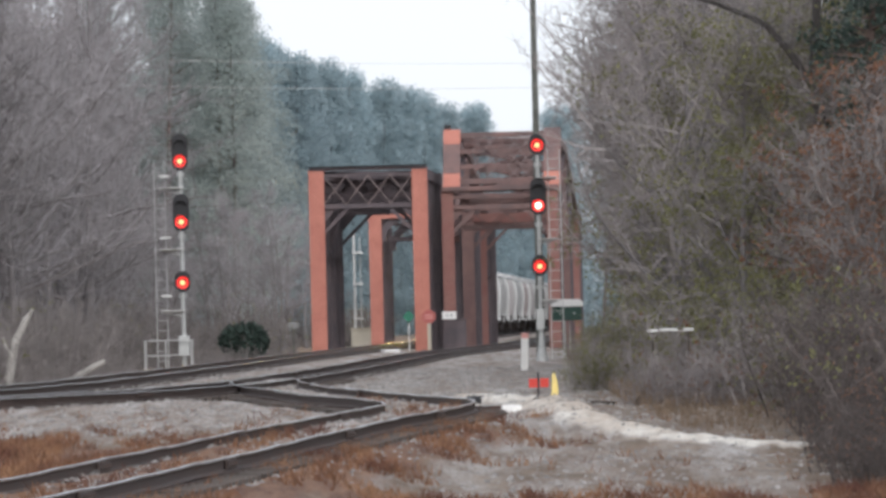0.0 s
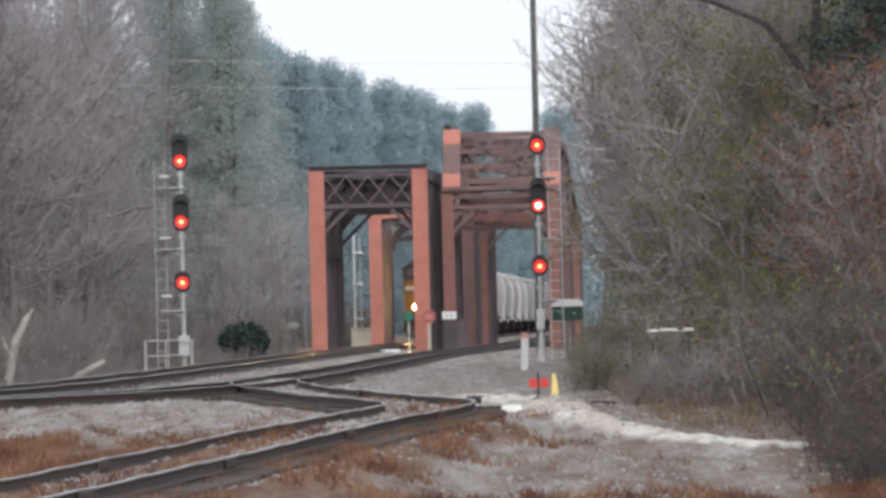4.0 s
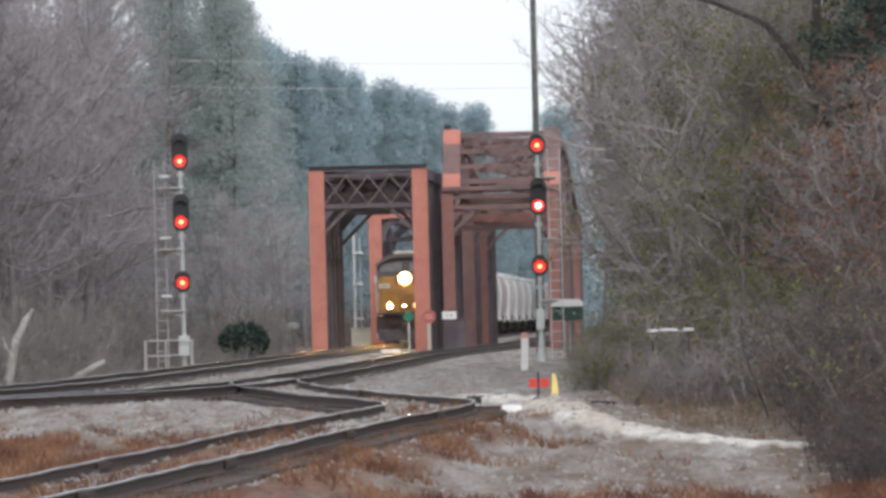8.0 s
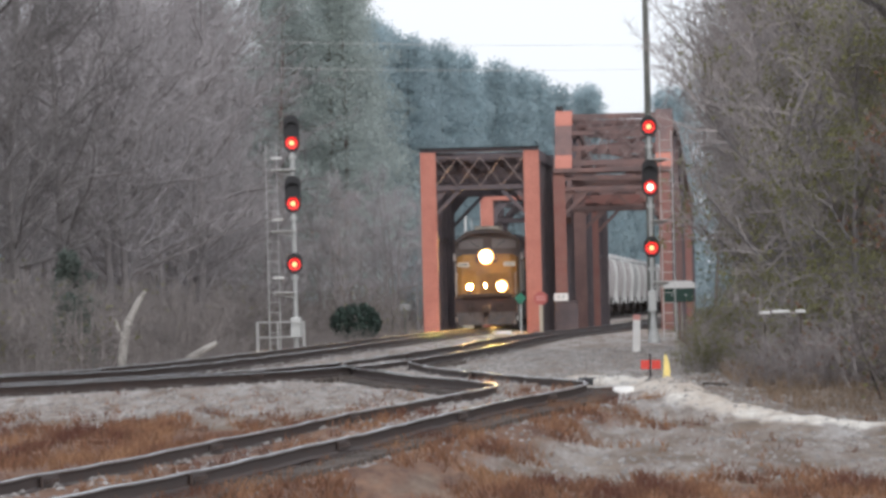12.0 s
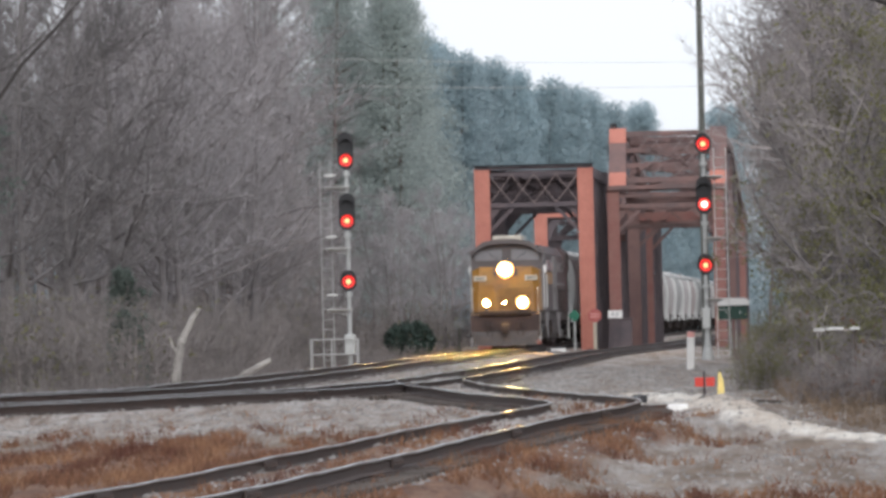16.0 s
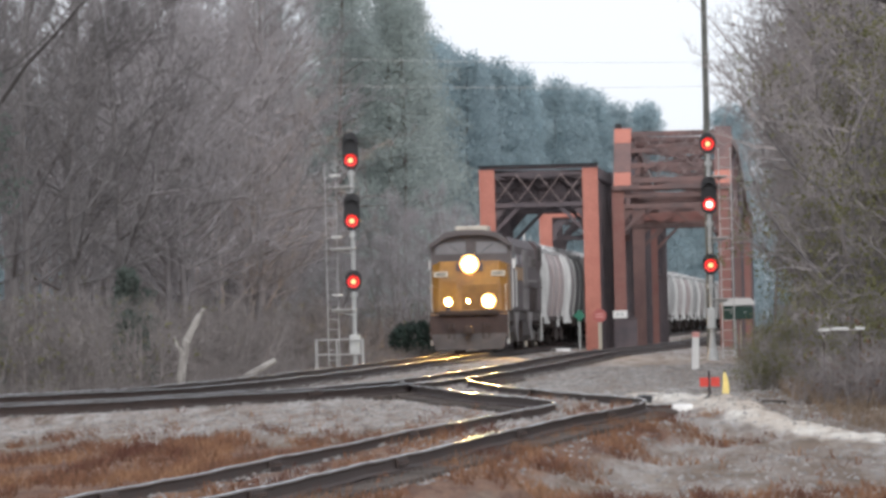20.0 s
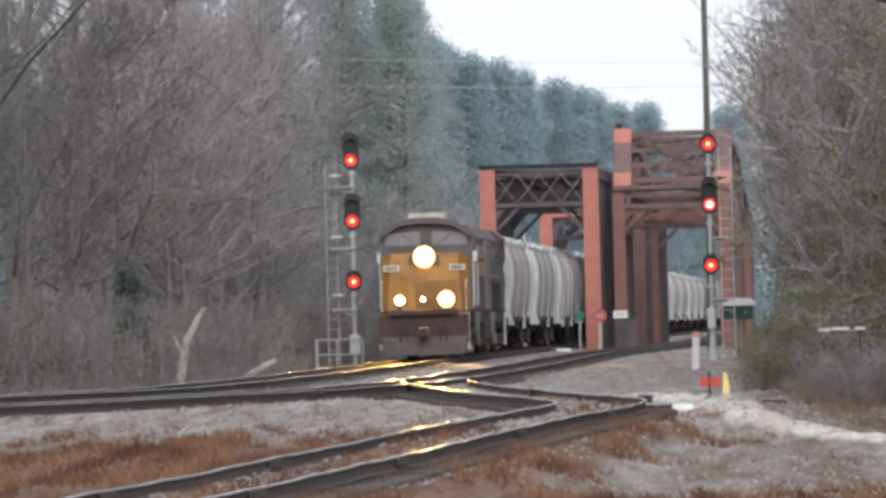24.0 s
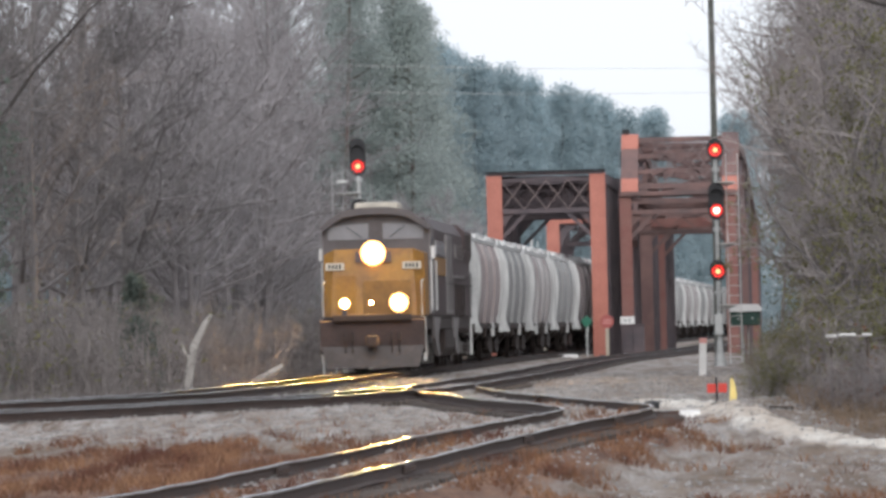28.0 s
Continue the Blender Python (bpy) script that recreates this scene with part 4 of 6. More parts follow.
    part("plate", boxm(-0.26, 0.26, -0.06, -0.042, 1.25, 1.5, 0.004), M_GREYPLATE, t)
    # white boards half hidden in the brush
    x, y = 3.95, 99
    t = thing("board_fence", "broken white boards half hidden in the brush", "fence", at=pose(x, y, ground_z(x, y)))
    part("board", boxm(-0.40, -0.2, -0.03, 0.03, 1.245, 1.30, 0.01), M_ALU, t)
    part("board", boxm(-0.17, 0.14, -0.02, 0.04, 1.26, 1.31, 0.01), M_ALU, t)
    part("board", boxm(0.24, 0.42, -0.03, 0.03, 1.255, 1.31, 0.01), M_ALU, t)
    part("rail", boxm(-0.4, 0.42, 0.04, 0.06, 1.24, 1.28), M_BRUSH, t, "weathered brown rail")
    for a in (-0.3, 0.33):
        part("post", boxm(a - 0.018, a + 0.018, 0.06, 0.1, -0.2, 1.3), M_TIE, t, "weathered brown post")
    # signal mast seen through the truss
    x, y = -5.15, 325
    t = thing("far_signal", "slender pale signal mast across the river", "railway signal", at=pose(x, y, ground_z(x, y)))
    part("mast", tubem([(0, 0, -0.2), (0, 0, 6.6)], 0.07, 8), M_ALU, t)
    part("ladder_rail", tubem([(0.35, 0.2, 0), (0.35, 0.2, 6.4)], 0.025, 5), M_ALU, t)
    for z in (1.6, 3.6, 5.4):
        part("platform", boxm(-0.1, 0.5, -0.2, 0.3, z, z + 0.1), M_ALU, t)


make_small_things()


# ---- the train: forward is local +y, z up from the rail ----
M_LOCO_BLUE = mat("dark_blue_loco_paint", (0.035, 0.04, 0.062), 0.5, 0, 0.3, 0.8, 14, 0.1)
M_LOCO_GREY = mat("sooty_blue_grey_paint", (0.12, 0.105, 0.108), 0.6, 0, 0.3, 0.9, 12, 0.1)
M_LOCO_YELLOW = mat("loco_yellow_paint", (0.37, 0.18, 0.022), 0.45, 0, 0.35, 1.2, 9, 0.08, second=(0.24, 0.115, 0.025))
M_NOSE_DARK = mat("darker_yellow_paint", (0.28, 0.14, 0.028), 0.55, 0, 0.35, 1.4, 10, 0.08)
M_PALE_POST = mat("weathered_pale_post", (0.26, 0.24, 0.235), 0.7, 0, 0.3, 1.5, 12, 0.1)
M_COWL = mat("sooty_dark_cowl", (0.075, 0.049, 0.049), 0.6, 0, 0.35, 0.8, 12, 0.15)
M_UNDER = mat("sooty_underframe", (0.058, 0.042, 0.037), 0.85, 0, 0.4, 2, 18, 0.3)
M_PILOT = mat("rust_brown_pilot", (0.062, 0.04, 0.036), 0.8, 0, 0.4, 2, 14, 0.3)
M_TRUCK = mat("grey_truck_paint", (0.16, 0.15, 0.143), 0.75, 0, 0.35, 2, 16, 0.25)
M_PLOW = mat("dusty_plow_steel", (0.09, 0.077, 0.074), 0.7, 0, 0.35, 2, 14, 0.2)
M_WHEEL = mat("wheel_steel", (0.06, 0.045, 0.04), 0.6, 0.5, 0.3, 4, 20, 0.1)
# the sky's reflection is put into the windshield's base colour
M_GLASS = mat("sky_paled_windshield", (0.22, 0.22, 0.235), 0.1, 0, 0.1, 2, 10, 0.0)
# pale base colour imitates light reflected in the side glass
M_SIDEGLASS = mat("sky_paled_side_glass", (0.46, 0.47, 0.48), 0.12, 0, 0.1, 2, 10, 0.0)
M_HEAD = glow("headlight_glow", (1.0, 0.60, 0.20), 1600.0)
M_DITCH = glow("ditch_light_glow", (1.0, 0.56, 0.17), 1400.0)
# amber glow of a rim added around each lamp to imitate its halo
M_HALO_RIM = glow("halo_rim_glow", (1.0, 0.50, 0.16), 7.0)
M_NUMBER = glow("number_board_glow", (0.9, 0.85, 0.7), 0.5)
M_ROOFUNIT = mat("cream_roof_unit", (0.55, 0.50, 0.42), 0.7, 0, 0.2, 2, 14, 0.1)
WHEELS = []


def wheelset(parent, y, r, follow):
    bm = bmesh.new()
    for x in (-0.75, 0.75):
        s = 1 if x > 0 else -1
        tube(bm, [(x + s * 0.07, 0, 0), (x - s * 0.06, 0, 0), (x - s * 0.065, 0, 0), (x - s * 0.09, 0, 0)], [r - 0.01, r, r + 0.028, r + 0.028], 20)
        for k in range(6):
            a = k * math.pi / 3
            box(bm, x + s * 0.068, x + s * 0.1, 0.25 * r + math.cos(a) * 0.5 * r - 0.03, 0.25 * r + math.cos(a) * 0.5 * r + 0.03, math.sin(a) * 0.5 * r - 0.03, math.sin(a) * 0.5 * r + 0.03)
    tube(bm, [(-0.95, 0, 0), (0.95, 0, 0)], 0.085, 8)
    w = part("wheelset", bm, M_WHEEL, parent, smooth=False)
    w.matrix_basis = Matrix.Translation((0, y, r))
    return w


def make_loco(label, lit):
    t = thing("locomotive", label, "locomotive", group="train")
    L = 12.3  # half length over the platform
    part("underframe", boxm(-1.42, 1.42, -L, L, 1.15, 1.5, 0.03), M_UNDER, t)
    part("walkway_edge", boxm(-1.45, 1.45, -L, L, 1.5, 1.56), M_UNDER, t, "dark walkway")
    # pilot and plow
    bm = bmesh.new()
    prismx(bm, [(L - 0.05, 1.5), (L + 0.16, 1.42), (L + 0.18, 0.62), (L - 0.05, 0.5)], -1.46, 1.46)
    part("pilot", bm, M_PILOT, t, "dark grimy pilot plate")
    bm = bmesh.new()
    for s in (-1, 1):
        a = [(0, L + 0.5, 0.12), (0, L + 0.22, 0.72), (s * 1.44, L + 0.2, 0.72), (s * 1.28, L + 0.32, 0.13)]
        v = [bm.verts.new(p) for p in a] + [bm.verts.new((p[0], p[1] - 0.06, p[2])) for p in a]
        for f in ((0, 1, 2, 3), (7, 6, 5, 4), (0, 4, 5, 1), (1, 5, 6, 2), (2, 6, 7, 3), (3, 7, 4, 0)):
            bm.faces.new([v[i] for i in f])
    bmesh.ops.recalc_face_normals(bm, faces=bm.faces)
    part("plow", bm, M_PLOW, t, "dusty grey snow plow")
    cp = part("coupler", boxm(-0.14, 0.14, L + 0.1, L + 0.75, 0.72, 1.0, 0.04), M_UNDER, t)
    part("knuckle", boxm(-0.2, 0.12, L + 0.72, L + 0.92, 0.7, 1.02, 0.05), M_UNDER, cp)
    for a in (-0.55, -0.75, 0.55, 0.75):
        part("air_hose", tubem([(a, L + 0.18, 1.1), (a, L + 0.4, 0.9), (a, L + 0.36, 0.55)], 0.03, 6), M_UNDER, t)
    part("anticlimber", boxm(-1.1, 1.1, L + 0.1, L + 0.38, 1.42, 1.6, 0.03), M_UNDER, t)
    for s in (-1, 1):
        for end in (L - 0.35, -L + 0.35):
            for k in range(4):
                part("step", boxm(s * 1.0 if s > 0 else -1.42, 1.42 if s > 0 else -1.0, end - 0.28, end + 0.28, 0.35 + 0.3 * k, 0.39 + 0.3 * k), M_TRUCK, t)
            part("step_side", boxm(s * 1.43 - 0.02, s * 1.43 + 0.02, end - 0.34, end - 0.28, 0.3, 1.5), M_ALU, t, "pale step edge")
            part("step_side", boxm(s * 1.43 - 0.02, s * 1.43 + 0.02, end + 0.28, end + 0.34, 0.3, 1.5), M_ALU, t, "pale step edge")
    # nose: broad and flat-faced, chamfered corners
    n0, n1 = L - 0.75, L - 1.95
    bm = bmesh.new()
    lo = [(-1.43, n0 - 0.1), (-1.2, n0 + 0.12), (1.2, n0 + 0.12), (1.43, n0 - 0.1), (1.46, n1), (-1.46, n1)]
    hi = [(-1.41, n0 - 0.3), (-1.1, n0 - 0.06), (1.1, n0 - 0.06), (1.41, n0 - 0.3), (1.46, n1), (-1.46, n1)]
    a = [bm.verts.new((x, y, 1.56)) for x, y in lo]
    b = [bm.verts.new((x, y, 3.3 + (0.14 if abs(x) < 1.2 else 0))) for x, y in hi]
    for i in range(6):
        bm.faces.new((a[i], a[(i + 1) % 6], b[(i + 1) % 6], b[i]))
    bm.faces.new(b), bm.faces.new(list(reversed(a)))
    bmesh.ops.recalc_face_normals(bm, faces=bm.faces)
    nose = part("nose", bm, M_LOCO_YELLOW, t, "yellow short hood nose")
    part("nose_door", boxm(0.5, 1.05, n0 + 0.1, n0 + 0.125, 1.65, 2.7), M_LOCO_YELLOW, nose)
    part("nose_panel", boxm(-1.05, 0.3, n0 + 0.1, n0 + 0.122, 1.62, 2.55, 0.006), M_NOSE_DARK, nose, "darker yellow panel")
    part("nose_band", prismx(bmesh.new(), [(n0 - 0.02, 3.06), (n0 + 0.06, 3.06), (n0 - 0.02, 3.36)], -0.5, 0.5), M_COWL, nose, "dark headlight recess")
    # cab
    c0, c1 = L - 1.95, L - 4.5
    roof = [(1.5, 4.04), (0.98, 4.46), (0.4, 4.56), (-0.4, 4.56), (-0.98, 4.46), (-1.5, 4.04)]
    cab = part("cab", prism(bmesh.new(), [(-1.48, 1.56), (1.48, 1.56)] + roof, c1, c0), M_LOCO_GREY, t, "dark sooty blue-grey cab")
    part("visor", prism(bmesh.new(), [(-1.62, 4.04), (-0.98, 4.52), (-0.4, 4.62), (0.4, 4.62), (0.98, 4.52), (1.62, 4.04), (1.46, 3.98), (0.92, 4.34), (0.4, 4.42), (-0.4, 4.42), (-0.92, 4.34), (-1.46, 3.98)], c0 - 0.05, c0 + 0.3), M_LOCO_GREY, cab)
    for s in (-1, 1):
        w = bmesh.new()
        prism(w, [(s * 0.2, 3.72), (s * 1.34, 3.72), (s * 1.36, 4.0), (s * 1.2, 4.12), (s * 0.2, 4.18)], c0 + 0.004, c0 + 0.03)
        wd = part("windshield", w, M_GLASS, cab, "windshield with a sky reflection put into its colour")
        part("wiper", beam(bmesh.new(), (s * 0.4, c0 + 0.05, 3.78), (s * 0.85, c0 + 0.05, 4.1), 0.02, 0.02), M_BLACK, wd)
        door = part("cab_door", boxm(s * 1.5 - 0.03, s * 1.5 + 0.03, c0 - 1.7, c0 - 0.1, 1.6, 4.05, 0.01), M_PALE_POST, cab, "pale grey cab door and frame")
        part("door_window", boxm(s * 1.533 - 0.006, s * 1.533 + 0.006, c0 - 1.3, c0 - 0.5, 3.25, 3.75), M_LOCO_BLUE, door)
        part("grab_iron", tubem([(s * 1.54, c0 - 0.12, 1.7), (s * 1.54, c0 - 0.12, 3.1)], 0.03, 6), M_ALU, cab)
        part("grab_iron", tubem([(s * 1.54, c1 + 0.08, 1.7), (s * 1.54, c1 + 0.08, 3.1)], 0.03, 6), M_ALU, cab)
        part("mirror", boxm(s * 1.58 - 0.06, s * 1.58 + 0.06, c0 - 0.3, c0 - 0.26, 3.15, 3.5, 0.01), M_WHITE, cab)
        part("number_board", boxm(min(s * 0.82, s * 1.34), max(s * 0.82, s * 1.34), n0 + 0.04, n0 + 0.1, 2.86, 3.06, 0.01), M_NUMBER, nose, "lit number board with dark bars")
        for k in range(4):
            a = s * 1.08 + (k - 1.5) * 0.1
            part("figure_bar", boxm(a - 0.03, a + 0.03, n0 + 0.102, n0 + 0.108, 2.9, 3.02), M_BLACK, nose)
        part("front_handrail", tubem([(s * 1.38, L - 0.1, 1.56), (s * 1.38, L - 0.1, 2.5), (s * 1.38, L - 1.6, 2.6)], 0.022, 6), M_ALU, t)
    part("roof_unit", boxm(-0.62, 0.62, c1 + 0.3, c0 - 0.5, 4.52, 4.78, 0.06), M_ROOFUNIT, cab, "cream air-conditioning unit")
    part("horn", tubem([(0.7, c1 + 0.5, 4.45), (0.7, c1 + 1.0, 4.55)], [0.05, 0.1], 8), M_UNDER, cab)
    # lamps
    def lamp(x, y, z, r, name, m, lab, core):
        bm = bmesh.new()
        tube(bm, [(x, y - 0.14, z), (x, y - 0.03, z)], [r * 1.3, r * 1.4], 18)
        bowl = part(name + "_housing", bm, M_LOCO_BLUE, t)
        if lit:
            ring = bmesh.new()
            bmesh.ops.create_circle(ring, cap_ends=True, radius=r, segments=24, matrix=pose(x, y + 0.012, z, -90))
            part(name, ring, m, bowl, lab)
            rim = tube(bmesh.new(), [(x, y - 0.1, z), (x, y - 0.02, z), (x, y + 0.008, z)], [r * 1.55, r * 1.5, r * 1.1], 28)
            part("reflector", rim, M_HALO_RIM, bowl, "glowing amber rim added for the lamp's halo")
    yh = n0 + 0.12
    lamp(0.0, yh + 0.02, 3.32, 0.22, "headlight", M_HEAD, "blazing warm white headlight", 1)
    lamp(0.75, L + 0.42, 1.92, 0.1, "ditch_light", M_DITCH, "lit ditch light", 1)
    lamp(-0.76, L + 0.42, 1.92, 0.17, "ditch_light", M_DITCH, "brightly lit ditch light", 1)
    lamp(0.0, L + 0.4, 1.93, 0.035, "marker_light", M_DITCH, "small lit marker light", 1)
    for x in (-0.76, 0.76):
        part("lamp_bracket", boxm(x - 0.06, x + 0.06, L + 0.2, L + 0.36, 1.5, 1.85), M_LOCO_BLUE, t)
    # long hood, as broad as the cab, and radiator
    hood = part("hood", prism(bmesh.new(), [(-1.44, 1.56), (1.44, 1.56), (1.44, 4.02), (1.2, 4.38), (-1.2, 4.38), (-1.44, 4.02)], -L + 4.5, c1 - 0.004), M_COWL, t, "dark sooty engine hood")
    for s in (-1, 1):
        def panel(name, y0, y1, z0, z1, m, lab="", proud=0.02, p=hood):
            return part(name, boxm(s * 1.455 - proud, s * 1.455 + proud, y0, y1, z0, z1, 0.006), m, p, lab)
        sw = panel("side_window", 2.2, 6.6, 3.3, 3.72, M_SIDEGLASS, "side window with reflected light put into its pale colour")
        for k in range(3):
            part("window_bar", boxm(s * 1.48 - 0.01, s * 1.48 + 0.01, 3.2 + 1.1 * k, 3.28 + 1.1 * k, 3.3, 3.72), M_LOCO_BLUE, sw)
        panel("yellow_band", 1.9, 7.6, 2.72, 3.22, M_LOCO_YELLOW, "yellow band along the body")
        panel("lower_panel", 1.9, 7.6, 1.62, 2.66, M_COWL, "sooty brown lower panel")
        doors = panel("equipment_door", -1.3, 1.7, 1.6, 3.95, M_PALE_POST, "pale grey equipment doors", 0.035)
        for k in range(3):
            part("door_seam", boxm(s * 1.494 - 0.004, s * 1.494 + 0.004, -0.56 + 0.74 * k, -0.53 + 0.74 * k, 1.7, 3.85), M_UNDER, doors)
        grille = panel("side_grille", -7.7, -3.4, 3.3, 3.72, M_PALE_POST, "pale grille panel")
        for k in range(8):
            part("grille_bar", boxm(s * 1.48 - 0.008, s * 1.48 + 0.008, -7.4 + 0.5 * k, -7.3 + 0.5 * k, 3.32, 3.7), M_UNDER, grille)
        panel("side_ledge", -L + 4.6, -1.5, 2.7, 2.78, M_PALE_POST, "pale ledge along the hood", 0.06)
        for yg in (L - 5.6, L - 15.2):
            guard = prismx(bmesh.new(), [(yg - 1.5, 1.5), (yg + 1.5, 1.5), (yg + 1.3, 0.9), (yg + 0.2, 0.42), (yg - 0.9, 0.36), (yg - 0.3, 0.9)], s * 1.43 - 0.05, s * 1.43 + 0.05)
            part("step_guard", guard, M_PALE_POST, t, "pale curved step guard below the walkway")
    rad = part("radiator", prism(bmesh.new(), [(-1.42, 1.56), (1.42, 1.56), (1.42, 3.2), (1.5, 3.5), (1.5, 4.2), (1.25, 4.42), (-1.25, 4.42), (-1.5, 4.2), (-1.5, 3.5), (-1.42, 3.2)], -L + 0.2, -L + 4.496), M_COWL, t, "flared radiator section")
    for s in (-1, 1):
        for k in range(8):
            y = -L + 1.1 + k * 0.4
            part("louvre", boxm(s * 1.51 - 0.015, s * 1.51 + 0.015, y, y + 0.3, 3.62, 4.1), M_UNDER, rad)
        for k in range(7):
            y = -L + 4.8 + k * 0.85
            part("hood_door", boxm(s * 1.445 - 0.012, s * 1.445 + 0.012, y, y + 0.78, 1.7, 2.62, 0.005), M_COWL, t)
            part("stanchion", tubem([(s * 1.5, y, 1.5), (s * 1.5, y, 2.5)], 0.018, 5), M_UNDER, t)
        part("handrail", tubem([(s * 1.5, -L + 0.6, 2.5), (s * 1.5, 1.6, 2.5)], 0.02, 6), M_UNDER, t)
    part("exhaust", boxm(-0.4, 0.4, -1.2, -0.4, 4.38, 4.55, 0.03), M_UNDER, t)
    for k in range(4):
        part("roof_fan", tubem([(0, -2.5 - 1.2 * k, 4.38), (0, -2.5 - 1.2 * k, 4.48)], 0.5, 16), M_UNDER, t)
    part("fuel_tank", prism(bmesh.new(), [(-1.3, 0.35), (1.3, 0.35), (1.45, 0.6), (1.45, 1.15), (-1.45, 1.15), (-1.45, 0.6)], -3.0, 2.6), M_UNDER, t)
    for yc in (6.9, -6.9):
        tr = part("truck", boxm(-0.95, 0.95, yc - 2.4, yc + 2.4, 0.78, 1.12, 0.03), M_UNDER, t)
        for s in (-1, 1):
            bm = prismx(bmesh.new(), [(yc - 2.5, 0.55), (yc - 2.1, 0.35), (yc + 2.1, 0.35), (yc + 2.5, 0.55), (yc + 2.5, 0.85), (yc + 1.2, 1.0), (yc - 1.2, 1.0), (yc - 2.5, 0.85)], s * 1.1 - 0.1, s * 1.1 + 0.1)
            part("side_frame", bm, M_TRUCK, tr, "grey cast truck side frame")
            for k in (-1, 0, 1):
                part("axle_box", boxm(s * 1.25 - 0.06, s * 1.25 + 0.06, yc + 1.85 * k - 0.2, yc + 1.85 * k + 0.2, 0.4, 0.75, 0.03), M_TRUCK, tr)
        for k in (-1, 0, 1):
            WHEELS.append((wheelset(t, yc + 1.85 * k, 0.53, True), yc + 1.85 * k, 0.53))
    return t


def make_hopper(label, body_mat, rib_mat, half, ribs=3):
    """A covered hopper with bulging sides; its ends and broad posts are coloured paler for the light on them."""
    t = thing("hopper_car", label, "hopper car", group="train")
    H = half - 0.35
    side = [(1.26, 1.32), (1.38, 1.7), (1.47, 2.3), (1.5, 2.9), (1.45, 3.5), (1.3, 3.95), (0.95, 4.22)]
    section = side + [(-x, z) for x, z in reversed(side)]
    E = H - 1.5
    body = part("body", prism(bmesh.new(), section, -E, E), body_mat, t, smooth=False)
    for s in (-1, 1):
        bm = bmesh.new()
        y0, y1 = s * E, s * (H - 0.2)
        va = [bm.verts.new((x, y0, z)) for x, z in section]
        vc = [bm.verts.new((x * 0.99, y1, max(z, 2.95))) for x, z in section]
        n = len(va)
        for i in range(n):
            bm.faces.new((va[i], va[(i + 1) % n], vc[(i + 1) % n], vc[i]))
        bm.faces.new(vc)
        bmesh.ops.remove_doubles(bm, verts=bm.verts, dist=0.001)
        bmesh.ops.recalc_face_normals(bm, faces=bm.faces)
        part("slope_sheet", bm, rib_mat, t, "sloping end sheet, paled for the light on it")
        for x in (-1, 1):
            bm = bmesh.new()
            pts = [(x * 1.44, s * (H - 0.3), 1.02), (x * 1.40, s * (H - 0.32), 1.5), (x * 1.44, s * (H - 0.34), 2.4), (x * 1.44, s * (H - 0.34), 3.4), (x * 1.28, s * (H - 0.34), 3.98)]
            for p, q in zip(pts, pts[1:]):
                beam(bm, p, q, 0.34, 0.2, (1, 0, 0))
            part("end_post", bm, rib_mat, t, "broad pale end post")
            bm = bmesh.new()
            pts = [(x * 1.50, s * (E - 0.2), 1.0), (x * 1.36, s * (E - 0.2), 1.45), (x * 1.48, s * (E - 0.2), 2.3), (x * 1.51, s * (E - 0.2), 2.9), (x * 1.46, s * (E - 0.2), 3.5), (x * 1.3, s * (E - 0.2), 3.96)]
            for p, q in zip(pts, pts[1:]):
                beam(bm, p, q, 0.5, 0.13, (1, 0, 0))
            part("bolster_post", bm, rib_mat, t, "broad pale post with a flared foot")
            part("end_brace", beam(bmesh.new(), (x * 1.36, s * (H - 0.25), 1.2), (x * 1.36, s * E, 2.6), 0.1, 0.12), rib_mat, t)
        part("end_platform", boxm(-1.42, 1.42, min(s * E, s * H), max(s * E, s * H), 1.02, 1.18), M_UNDER, t)
        lad = part("end_ladder", tubem([(1.1, s * (H + 0.02), 1.1), (1.1, s * (H + 0.02), 4.2)], 0.02, 5), rib_mat, t)
        part("ladder_rail", tubem([(0.7, s * (H + 0.02), 1.1), (0.7, s * (H + 0.02), 4.2)], 0.02, 5), rib_mat, lad)
        for k in range(7):
            part("rung", tubem([(0.7, s * (H + 0.02), 1.4 + 0.4 * k), (1.1, s * (H + 0.02), 1.4 + 0.4 * k)], 0.015, 5), rib_mat, lad)
        part("coupler", boxm(-0.13, 0.13, min(s * H, s * (half + 0.02)), max(s * H, s * (half + 0.02)), 0.72, 1.0, 0.03), M_UNDER, t)
        for k in range(3):
            part("hose_bracket", boxm(-0.6 + 0.5 * k, -0.5 + 0.5 * k, min(s * H, s * (H + 0.05)), max(s * H, s * (H + 0.05)), 0.8, 1.2), M_UNDER, t)
    for s in (-1, 1):
        for k in range(1, ribs + 1):
            y = -E + 2 * E * k / (ribs + 1)
            bm = bmesh.new()
            pts = [(s * 1.37, y, 1.3), (s * 1.49, y, 2.3), (s * 1.52, y, 2.9), (s * 1.47, y, 3.5), (s * 1.32, y, 3.93)]
            for p, q in zip(pts, pts[1:]):
                beam(bm, p, q, 0.16, 0.09, (1, 0, 0))
            part("side_post", bm, body_mat, t)
            foot = boxm(s * 1.40 - 0.06, s * 1.40 + 0.06, y - 0.2, y + 0.2, 0.85, 1.32, 0.03)
            part("post_foot", foot, rib_mat if k % 2 else M_UNDER, t)
        part("side_sill", boxm(s * 1.36 - 0.05, s * 1.36 + 0.05, -H, H, 1.14, 1.3), M_UNDER, t)
        part("top_rail", boxm(s * 1.2 - 0.06, s * 1.2 + 0.06, -H + 0.3, H - 0.3, 4.02, 4.14), rib_mat, t)
